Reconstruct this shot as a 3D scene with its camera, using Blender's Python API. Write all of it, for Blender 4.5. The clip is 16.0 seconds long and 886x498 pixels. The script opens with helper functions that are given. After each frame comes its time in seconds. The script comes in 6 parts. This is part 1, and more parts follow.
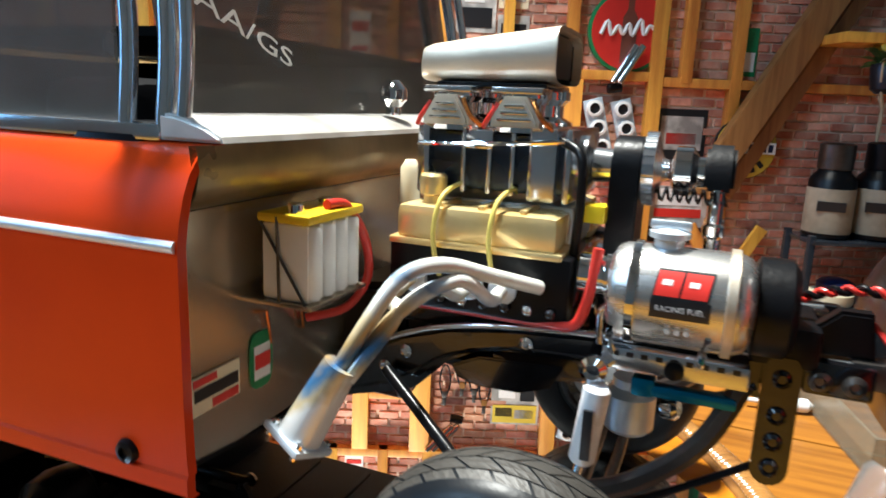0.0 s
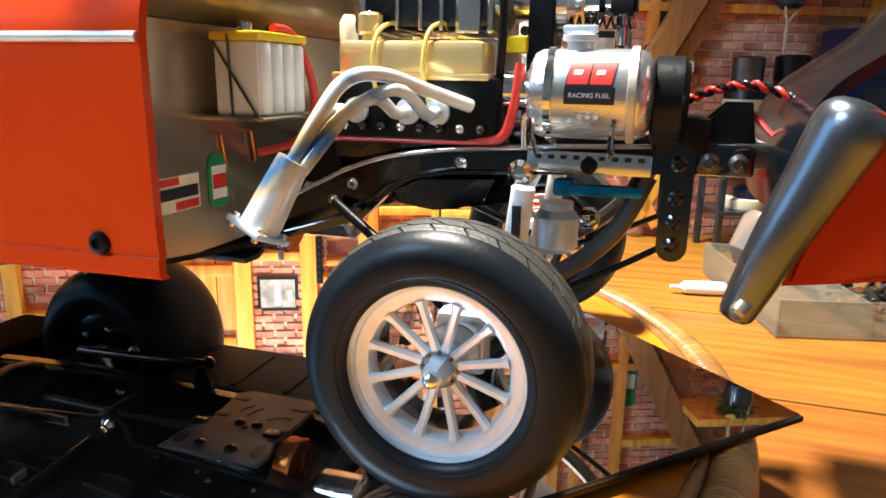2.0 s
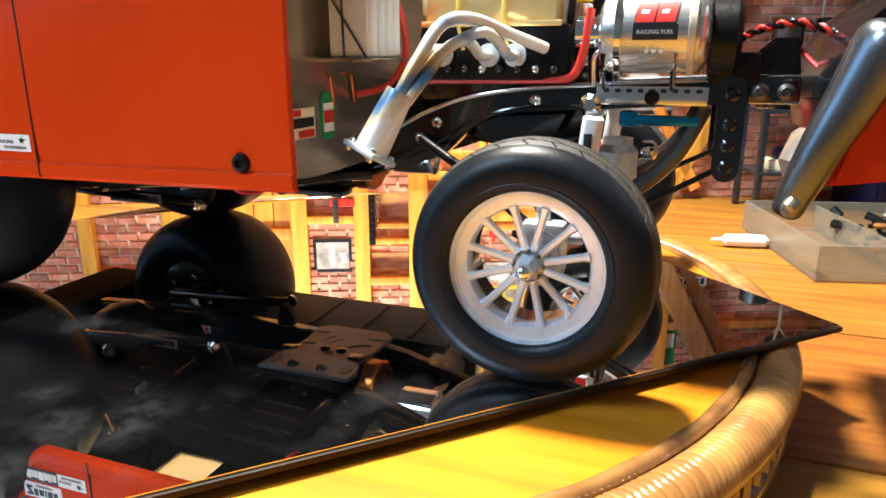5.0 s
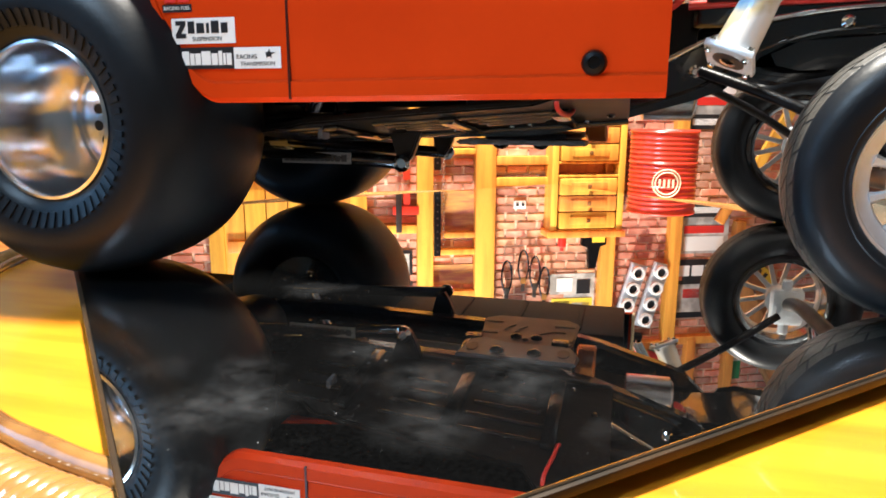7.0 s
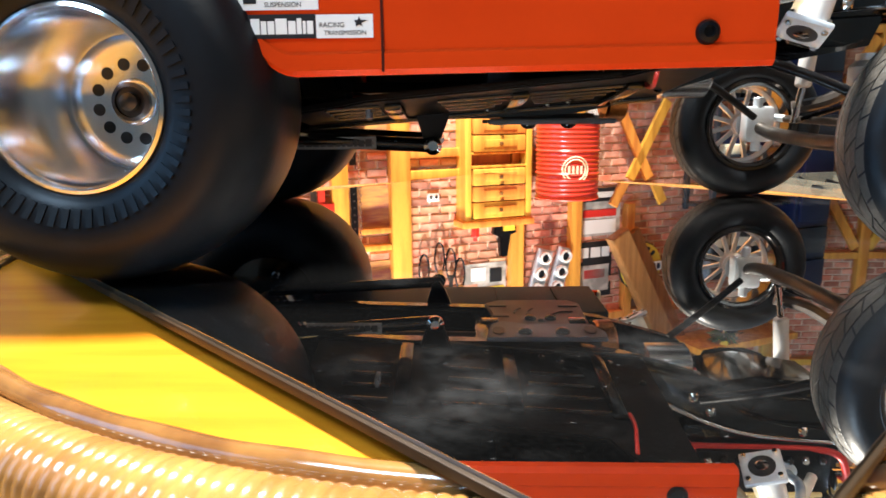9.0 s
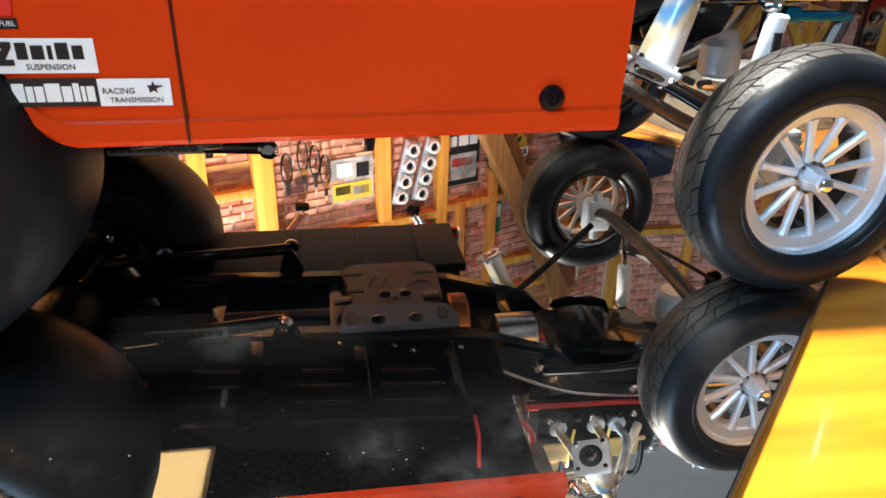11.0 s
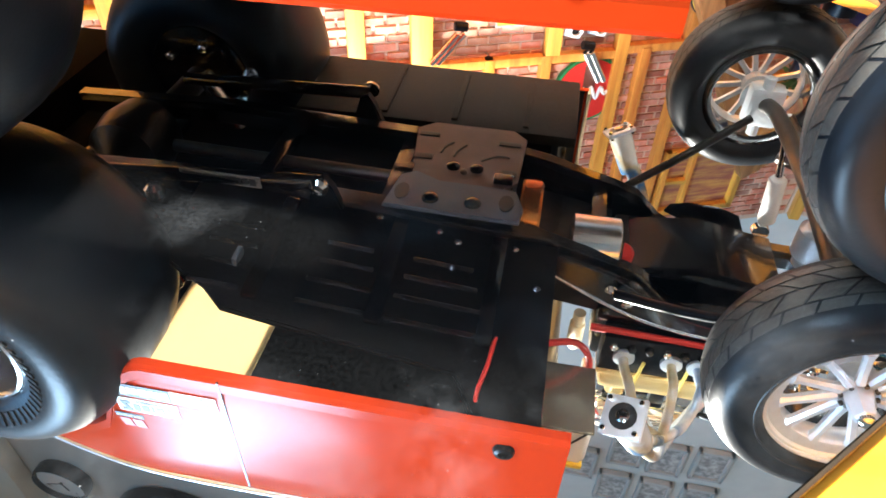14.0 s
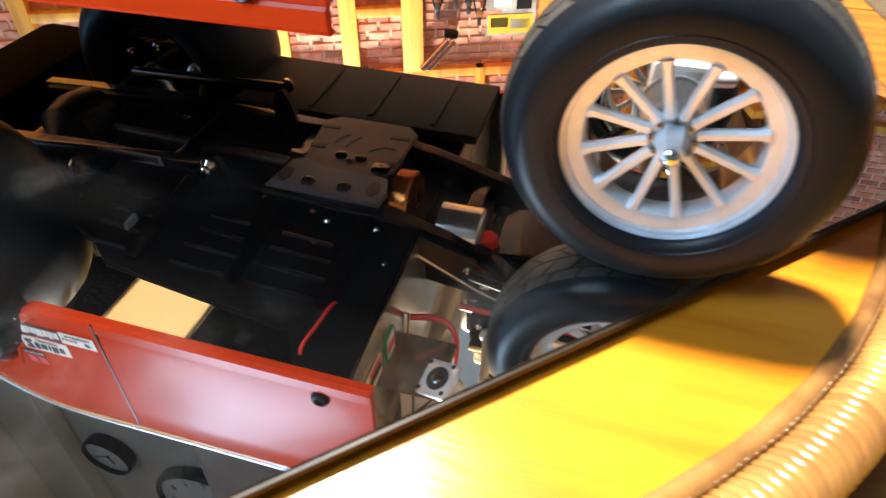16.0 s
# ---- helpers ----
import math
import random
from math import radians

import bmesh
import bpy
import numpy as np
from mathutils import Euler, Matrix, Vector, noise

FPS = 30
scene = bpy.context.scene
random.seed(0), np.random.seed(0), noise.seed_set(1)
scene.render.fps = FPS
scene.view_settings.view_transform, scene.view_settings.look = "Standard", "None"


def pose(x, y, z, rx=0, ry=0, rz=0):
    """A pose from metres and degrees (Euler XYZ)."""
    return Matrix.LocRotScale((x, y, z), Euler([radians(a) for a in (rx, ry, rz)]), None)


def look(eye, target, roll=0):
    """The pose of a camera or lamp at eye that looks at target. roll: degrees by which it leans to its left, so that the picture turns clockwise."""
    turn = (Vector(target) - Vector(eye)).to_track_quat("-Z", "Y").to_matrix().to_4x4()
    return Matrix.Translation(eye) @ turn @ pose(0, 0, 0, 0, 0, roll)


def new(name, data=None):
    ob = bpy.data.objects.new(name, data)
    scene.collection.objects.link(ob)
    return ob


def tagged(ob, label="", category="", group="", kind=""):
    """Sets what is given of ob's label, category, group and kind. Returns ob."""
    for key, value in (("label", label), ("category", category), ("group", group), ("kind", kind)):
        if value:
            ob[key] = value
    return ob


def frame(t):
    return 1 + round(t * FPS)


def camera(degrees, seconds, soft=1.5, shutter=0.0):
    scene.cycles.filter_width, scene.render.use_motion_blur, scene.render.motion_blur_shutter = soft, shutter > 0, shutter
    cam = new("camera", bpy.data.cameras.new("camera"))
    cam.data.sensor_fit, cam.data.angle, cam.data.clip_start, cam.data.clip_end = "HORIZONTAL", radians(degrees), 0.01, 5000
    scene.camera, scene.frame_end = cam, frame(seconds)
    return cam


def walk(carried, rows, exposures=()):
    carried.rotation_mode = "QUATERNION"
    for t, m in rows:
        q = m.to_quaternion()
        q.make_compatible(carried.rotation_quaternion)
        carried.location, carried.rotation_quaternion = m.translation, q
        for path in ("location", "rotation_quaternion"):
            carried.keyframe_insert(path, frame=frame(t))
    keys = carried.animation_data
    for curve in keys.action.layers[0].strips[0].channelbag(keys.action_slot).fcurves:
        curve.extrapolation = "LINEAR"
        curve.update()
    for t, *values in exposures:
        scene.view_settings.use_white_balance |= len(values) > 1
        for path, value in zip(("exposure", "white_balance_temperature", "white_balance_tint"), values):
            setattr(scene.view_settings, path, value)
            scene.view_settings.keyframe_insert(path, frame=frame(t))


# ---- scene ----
DEGREES = 66.28
PATH = [
    (0.0, 0.1374, -0.1215, 0.1684, 77.85, -2.35, 22.61),
    (0.5, 0.1584, -0.1462, 0.1546, 78.57, -4.50, 21.67),
    (1.0, 0.1597, -0.1477, 0.1349, 76.92, -1.13, 21.41),
    (1.5, 0.1568, -0.1484, 0.1361, 77.35, 0.39, 19.02),
    (2.0, 0.1516, -0.1531, 0.1229, 75.83, -0.98, 17.41),
    (2.5, 0.1430, -0.1492, 0.1209, 76.08, -0.34, 18.01),
    (3.0, 0.1505, -0.1585, 0.1149, 74.40, -0.51, 22.69),
    (3.2, 0.1715, -0.1604, 0.1186, 75.06, 0.33, 24.60),
    (5.3, 0.1288, -0.2114, 0.1065, 74.39, -0.29, 16.75),
    (5.5, 0.1058, -0.2220, 0.1054, 74.80, -0.37, 13.65),
    (6.0, 0.0569, -0.2377, 0.1073, 76.15, -0.19, 8.14),
    (6.5, 0.0291, -0.2234, 0.0859, 78.79, -0.42, 12.55),
    (7.0, 0.0101, -0.2024, 0.0621, 78.22, -0.22, 14.99),
    (7.5, 0.0195, -0.2053, 0.0568, 78.56, 1.30, 17.43),
    (8.0, -0.0064, -0.2126, 0.0590, 78.50, 0.59, 12.77),
    (8.5, -0.0400, -0.2161, 0.0582, 78.34, 1.04, 7.96),
    (9.0, -0.0744, -0.2069, 0.0536, 78.31, 0.62, 0.79),
    (9.5, -0.1142, -0.2027, 0.0582, 77.26, 0.84, -7.62),
    (10.0, -0.1102, -0.1980, 0.0905, 73.52, 0.23, -13.12),
    (10.2, -0.1012, -0.1914, 0.0996, 71.03, -0.20, -14.69),
    (12.3, -0.0106, -0.1507, 0.1254, 53.45, 0.06, 3.39),
    (12.5, -0.0065, -0.1429, 0.1271, 50.67, 0.76, 3.13),
    (13.0, -0.0008, -0.1321, 0.1187, 47.71, -0.05, 3.56),
    (13.5, -0.0024, -0.1242, 0.1175, 47.75, -0.93, 6.41),
    (14.0, -0.0018, -0.1204, 0.1171, 48.18, -1.35, 10.52),
    (14.5, 0.0032, -0.1143, 0.1196, 46.46, -1.18, 12.84),
    (15.0, 0.0159, -0.1110, 0.1191, 46.48, -2.16, 12.62),
    (15.5, 0.0289, -0.1150, 0.1208, 46.87, -1.33, 12.40),
    (16.0, 0.0853, -0.1313, 0.1294, 48.82, -0.04, 16.42),
]

cam = camera(DEGREES, 16.0, soft=1.6, shutter=0.3)
walk(cam, [(t, pose(x, y, z, rx, ry, rz)) for t, x, y, z, rx, ry, rz in PATH],
     exposures=[(0, -0.82, 5500, 6), (0.6, -0.82, 5500, 6), (1.2, -0.4, 5600, 7), (3.2, -0.15, 5900, 10), (5.3, -0.15, 5900, 10), (9.0, -0.1, 5900, 10), (9.6, -0.35, 5700, 10), (10.2, -0.42, 5700, 9), (12.3, 0.45, 5700, 9), (13.3, 0.6, 5600, 9), (14, 0.85, 5500, 8), (15, 0.8, 5600, 9), (15.6, 0.12, 5800, 10), (16, -0.08, 5900, 10)])

# ---- light ----
world = bpy.data.worlds.new("world")
scene.world = world
world.use_nodes = True
world.node_tree.nodes["Background"].inputs[0].default_value = (0.55, 0.6, 0.7, 1)
world.node_tree.nodes["Background"].inputs[1].default_value = 0.018


def lamp(name, kind, at, to, watts, colour, size=0.1, size_y=None, spot=None):
    d = bpy.data.lights.new(name, kind)
    d.energy, d.color = watts, colour
    if kind == "AREA":
        d.size = size
        if size_y:
            d.shape, d.size_y = "RECTANGLE", size_y
    else:
        d.shadow_soft_size = size
    if spot:
        d.spot_size, d.spot_blend = radians(spot), 0.4
    ob = new(name, d)
    ob.matrix_world = look(at, to)
    return ob


lamp("bench_spot_light", "SPOT", (-0.13, 0.155, 0.98), (-0.02, 0.09, 0.0), 255, (1.0, 0.89, 0.72), 0.05, spot=66)
lamp("daylight_lamp", "AREA", (-0.44, -0.54, 0.82), (-0.02, 0.06, 0.10), 10.6, (0.62, 0.83, 1.0), 0.30)
lamp("window_light", "AREA", (-1.64, -0.525, 0.65), (0, -0.1, 0.3), 10, (0.32, 0.63, 1.0), 1.0, 0.95)

# ---- materials ----
MATS = {}


def material(name, colour, rough=0.5, metal=0.0, grain=0.0, scale=60.0, bump=0.0, coat=0.0, second=None, mix_scale=None, stretch=(1, 1, 1), spec=0.5, rough_var=0.08):
    if name in MATS:
        return MATS[name]
    m = bpy.data.materials.new(name)
    m.use_nodes = True
    t = m.node_tree
    b = t.nodes["Principled BSDF"]
    b.inputs["Roughness"].default_value = rough
    b.inputs["Metallic"].default_value = metal
    b.inputs["Coat Weight"].default_value = coat
    b.inputs["Coat Roughness"].default_value = 0.04
    b.inputs["Specular IOR Level"].default_value = spec
    co = t.nodes.new("ShaderNodeTexCoord")
    mp = t.nodes.new("ShaderNodeMapping")
    mp.inputs["Scale"].default_value = stretch
    t.links.new(co.outputs["Object"], mp.inputs[0])
    small = t.nodes.new("ShaderNodeTexNoise")
    small.inputs["Scale"].default_value = scale * 10
    small.inputs["Detail"].default_value = 5
    t.links.new(mp.outputs[0], small.inputs["Vector"])
    big = t.nodes.new("ShaderNodeTexNoise")
    big.inputs["Scale"].default_value = (mix_scale or scale * 0.6)
    big.inputs["Detail"].default_value = 3
    t.links.new(mp.outputs[0], big.inputs["Vector"])
    ramp = t.nodes.new("ShaderNodeMix")
    ramp.data_type = "RGBA"
    c2 = second or tuple(c * (1 - 0.5 * grain) for c in colour)
    ramp.inputs["A"].default_value = (*colour, 1)
    ramp.inputs["B"].default_value = (*c2, 1)
    sharp = t.nodes.new("ShaderNodeMapRange")
    sharp.inputs["From Min"].default_value = 0.38
    sharp.inputs["From Max"].default_value = 0.66
    t.links.new(big.outputs["Fac"], sharp.inputs["Value"])
    t.links.new(sharp.outputs[0], ramp.inputs["Factor"])
    fine = t.nodes.new("ShaderNodeMix")
    fine.data_type = "RGBA"
    fine.blend_type = "MULTIPLY"
    fine.inputs["Factor"].default_value = min(1.0, grain)
    t.links.new(ramp.outputs["Result"], fine.inputs["A"])
    t.links.new(small.outputs["Color"], fine.inputs["B"])
    bright = t.nodes.new("ShaderNodeMapRange")
    bright.inputs["To Min"].default_value = 0.45
    bright.inputs["To Max"].default_value = 1.35
    t.links.new(small.outputs["Fac"], bright.inputs["Value"])
    t.links.new(bright.outputs[0], fine.inputs["B"])
    t.links.new(fine.outputs["Result"], b.inputs["Base Color"])
    rv = t.nodes.new("ShaderNodeMapRange")
    rv.inputs["To Min"].default_value = max(0.0, rough - rough_var)
    rv.inputs["To Max"].default_value = min(1.0, rough + rough_var)
    t.links.new(big.outputs["Fac"], rv.inputs["Value"])
    t.links.new(rv.outputs[0], b.inputs["Roughness"])
    if bump:
        bn = t.nodes.new("ShaderNodeBump")
        bn.inputs["Strength"].default_value = bump
        bn.inputs["Distance"].default_value = 0.0006
        t.links.new(small.outputs["Fac"], bn.inputs["Height"])
        t.links.new(bn.outputs[0], b.inputs["Normal"])
    MATS[name] = m
    return m


def per_piece(m, amount=0.35):
    """Shifts the tone of a material from piece to piece."""
    t = m.node_tree
    b = t.nodes["Principled BSDF"]
    link = b.inputs["Base Color"].links[0]
    src = link.from_socket
    info = t.nodes.new("ShaderNodeObjectInfo")
    geo = t.nodes.new("ShaderNodeNewGeometry")
    add = t.nodes.new("ShaderNodeMath")
    add.operation = "ADD"
    t.links.new(info.outputs["Random"], add.inputs[0])
    t.links.new(geo.outputs["Random Per Island"], add.inputs[1])
    fr = t.nodes.new("ShaderNodeMath")
    fr.operation = "FRACT"
    t.links.new(add.outputs[0], fr.inputs[0])
    mr = t.nodes.new("ShaderNodeMapRange")
    mr.inputs["To Min"].default_value = 1 - amount
    mr.inputs["To Max"].default_value = 1 + amount
    t.links.new(fr.outputs[0], mr.inputs["Value"])
    hs = t.nodes.new("ShaderNodeHueSaturation")
    t.links.new(mr.outputs[0], hs.inputs["Value"])
    hue = t.nodes.new("ShaderNodeMapRange")
    hue.inputs["To Min"].default_value = 0.485
    hue.inputs["To Max"].default_value = 0.515
    t.links.new(info.outputs["Random"], hue.inputs["Value"])
    t.links.new(hue.outputs[0], hs.inputs["Hue"])
    t.links.new(src, hs.inputs["Color"])
    t.links.new(hs.outputs[0], b.inputs["Base Color"])
    return m


ORANGE = material("orange_red_lacquer", (0.56, 0.046, 0.004), 0.24, 0.0, 0.06, 8, 0.0, 0.02, (0.50, 0.038, 0.003), 14, spec=0.07)
BLACK = material("black_plastic", (0.004, 0.004, 0.005), 0.32, 0.0, 0.3, 40, 0.2, spec=0.24)
SILL = material("dull_dark_panel", (0.014, 0.011, 0.008), 0.6, 0.0, 0.3, 40, 0.2, spec=0.12)
MATTE = material("matt_black_underbody", (0.003, 0.003, 0.003), 0.85, 0.0, 0.3, 40, 0.2, spec=0.03)
GLOSS = material("black_gloss_metal", (0.004, 0.004, 0.005), 0.16, 0.0, 0.2, 30, 0.05, 0.7)
PAN = material("black_floor_plastic", (0.004, 0.004, 0.0045), 0.45, 0.0, 0.3, 40, 0.2, spec=0.14)
RIB = material("black_glossy_rib", (0.012, 0.012, 0.014), 0.12, 0.0, 0.1, 30, 0.0, 1.0)
# blue in the case colour imitates reflected daylight
BLOWER = material("blue_sheen_cast_metal", (0.06, 0.08, 0.115), 0.26, 0.8, 0.25, 40, 0.15, 0.0, (0.03, 0.04, 0.06), 30)
# bluish base puts the daylight sheen into the rubber's colour
RUBBER = material("tyre_rubber", (0.005, 0.0065, 0.009), 0.38, 0.0, 0.3, 60, 0.12, 0.0, (0.010, 0.012, 0.015), 25, spec=0.20, rough_var=0.06)
# dusty worn tread; its tan also carries the warm lamp light
RUBBERTOP = material("worn_lit_tread_rubber", (0.050, 0.045, 0.038), 0.50, 0.0, 0.4, 60, 0.4, 0.0, (0.030, 0.027, 0.023), 30)
# blue cast of ALU and POLISH stands in for cool lamp light
ALU = material("cast_aluminium", (0.78, 0.86, 0.94), 0.32, 0.5, 0.25, 40, 0.2, 0.0, (0.58, 0.63, 0.68), 30)
POLISH = material("polished_aluminium", (0.82, 0.87, 0.92), 0.16, 0.95, 0.12, 30, 0.06, 0.0, (0.74, 0.75, 0.77), 18, (1, 14, 1), rough_var=0.06)
BARREL = material("spun_aluminium", (0.90, 0.92, 0.95), 0.18, 1.0, 0.06, 30, 0.0, 0.0, (0.84, 0.86, 0.89), 18, (1, 14, 1), rough_var=0.05)
_t = BARREL.node_tree
_tan = _t.nodes.new("ShaderNodeTangent")
_tan.direction_type, _tan.axis = "RADIAL", "Y"
_t.links.new(_tan.outputs[0], _t.nodes["Principled BSDF"].inputs["Tangent"])
_t.nodes["Principled BSDF"].inputs["Anisotropic"].default_value = 0.85
_t.nodes["Principled BSDF"].inputs["Anisotropic Rotation"].default_value = 0.25
CHROME = material("chrome", (0.90, 0.90, 0.90), 0.05, 1.0, 0.04, 30, 0.0, rough_var=0.03)
BRASS = material("dull_firewall_metal", (0.58, 0.50, 0.385), 0.24, 0.82, 0.12, 12, 0.10, 0.0, (0.34, 0.29, 0.22), 24, rough_var=0.07)
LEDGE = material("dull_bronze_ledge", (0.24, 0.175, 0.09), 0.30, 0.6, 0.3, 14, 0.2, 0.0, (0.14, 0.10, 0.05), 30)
BRUSHED = material("brushed_metal", (0.74, 0.64, 0.50), 0.40, 0.85, 0.2, 50, 0.15, 0.0, (0.66, 0.56, 0.43), 20, (1, 12, 12))
GOLD = material("gold_paint", (0.93, 0.73, 0.35), 0.20, 0.48, 0.12, 40, 0.08, 0.1, (0.84, 0.58, 0.21), 40)
WHITE = material("white_plastic", (0.84, 0.85, 0.86), 0.30, 0.0, 0.06, 30, 0.03, 0.0, (0.76, 0.77, 0.78), 20)
PAPER = material("white_decal", (0.80, 0.80, 0.78), 0.35, 0.0, 0.05, 30)
INK = material("black_ink", (0.015, 0.015, 0.017), 0.35, 0.0, 0.05, 30)
YELLOW = material("yellow_plastic", (0.80, 0.56, 0.01), 0.3, 0.0, 0.08, 30)
WIREY = material("yellow_wire", (0.75, 0.62, 0.14), 0.4, 0.0, 0.1, 30)
REDW = material("red_wire", (0.55, 0.03, 0.02), 0.35, 0.0, 0.1, 30)
REDINK = material("red_ink", (0.62, 0.03, 0.02), 0.35, 0.0, 0.1, 30)
GREENINK = material("green_ink", (0.02, 0.22, 0.07), 0.4, 0.0, 0.1, 30)
YELINK = material("yellow_ink", (0.70, 0.52, 0.05), 0.4, 0.0, 0.15, 30)
GREYINK = material("grey_print", (0.30, 0.29, 0.27), 0.5, 0.0, 0.5, 12, 0.0, 0.0, (0.62, 0.60, 0.56), 60)
BLUEM = material("blue_anodised", (0.01, 0.16, 0.30), 0.28, 0.7, 0.1, 30)
BLUEP = material("blue_plastic", (0.004, 0.009, 0.045), 0.35, 0.0, 0.1, 30)
STEEL = material("dark_steel", (0.16, 0.145, 0.13), 0.34, 0.9, 0.3, 40, 0.15, 0.0, (0.09, 0.08, 0.075), 40)
# light and dark mottling imitates white glare and reflections on the cowl
COWL = material("glare_toned_cowl_metal", (0.92, 0.90, 0.86), 0.34, 0.55, 0.2, 14, 0.12, 0.1, (0.46, 0.42, 0.37), 26, rough_var=0.14)
GUN = material("gunmetal_paint", (0.055, 0.065, 0.085), 0.28, 0.6, 0.25, 20, 0.08, 0.25, (0.030, 0.036, 0.048), 15)
DARKCHROME = material("dark_chrome", (0.27, 0.29, 0.32), 0.26, 0.95, 0.2, 20, 0.06, 0.0, (0.16, 0.17, 0.19), 25)
COPPER = material("copper_winding", (0.80, 0.30, 0.07), 0.25, 0.9, 0.4, 60, 0.3, 0.0, (0.30, 0.09, 0.03), 60)
BROWNPL = material("brown_skid_plate", (0.115, 0.066, 0.052), 0.4, 0.0, 0.25, 30, 0.1, 0.0, (0.075, 0.045, 0.036), 40)
CREAM = material("cream_card", (0.80, 0.70, 0.48), 0.6, 0.0, 0.1, 20)
DKGREEN = material("dark_green_card", (0.045, 0.06, 0.045), 0.5, 0.0, 0.1, 20)
TRAYTOP = material("yellow_varnished_tray", (0.60, 0.222, 0.011), 0.24, 0.0, 0.14, 10, 0.10, 0.22, (0.49, 0.152, 0.006), 9, (1, 9, 1), spec=0.3)
RATTAN = material("rattan_cane", (0.40, 0.205, 0.052), 0.20, 0.0, 0.4, 25, 0.15, 0.7, (0.26, 0.122, 0.032), 40)
per_piece(RATTAN, 0.15)
BEAD = material("brown_cane", (0.30, 0.145, 0.04), 0.16, 0.0, 0.5, 25, 0.15, 0.9, (0.15, 0.065, 0.02), 55)
PINE = material("pine_board", (0.36, 0.155, 0.014), 0.44, 0.0, 0.4, 14, 0.12, 0.05, (0.22, 0.085, 0.008), 9, (1, 14, 14))
PINEV = material("pine_stud", (0.78, 0.40, 0.055), 0.42, 0.0, 0.4, 16, 0.12, 0.1, (0.58, 0.24, 0.030), 10, (14, 14, 1))
per_piece(PINEV, 0.18)
per_piece(PINE, 0.10)
BRICK = material("red_brick", (0.50, 0.185, 0.095), 0.8, 0.0, 0.55, 24, 0.6, 0.0, (0.66, 0.40, 0.27), 45)
per_piece(BRICK, 0.38)
STAIN = material("dark_stained_pine", (0.36, 0.17, 0.05), 0.45, 0.0, 0.4, 16, 0.12, 0.1, (0.22, 0.095, 0.026), 10, (14, 14, 1))
MORTAR = material("mortar", (0.62, 0.44, 0.31), 0.85, 0.0, 0.4, 30, 0.5, 0.0, (0.72, 0.56, 0.43), 20)
RED = material("red_drum_paint", (0.58, 0.035, 0.018), 0.3, 0.0, 0.12, 15, 0.05, 0.4)
PLASTER = material("house_plaster", (0.80, 0.76, 0.66), 0.8, 0.0, 0.15, 4, 0.2, 0.0, (0.74, 0.70, 0.60), 2)
GREYWALL = material("grey_wall", (0.70, 0.68, 0.62), 0.8, 0.0, 0.15, 4, 0.2, 0.0, (0.62, 0.60, 0.54), 2)
LEAF = material("leaf", (0.05, 0.12, 0.03), 0.5, 0.0, 0.3, 30)
TWINE = material("twine", (0.50, 0.40, 0.25), 0.8, 0.0, 0.4, 60)
PURPLE = material("dusk_print", (0.30, 0.10, 0.07), 0.5, 0.0, 0.2, 12, 0.0, 0.0, (0.55, 0.30, 0.08), 30, (1, 1, 6))

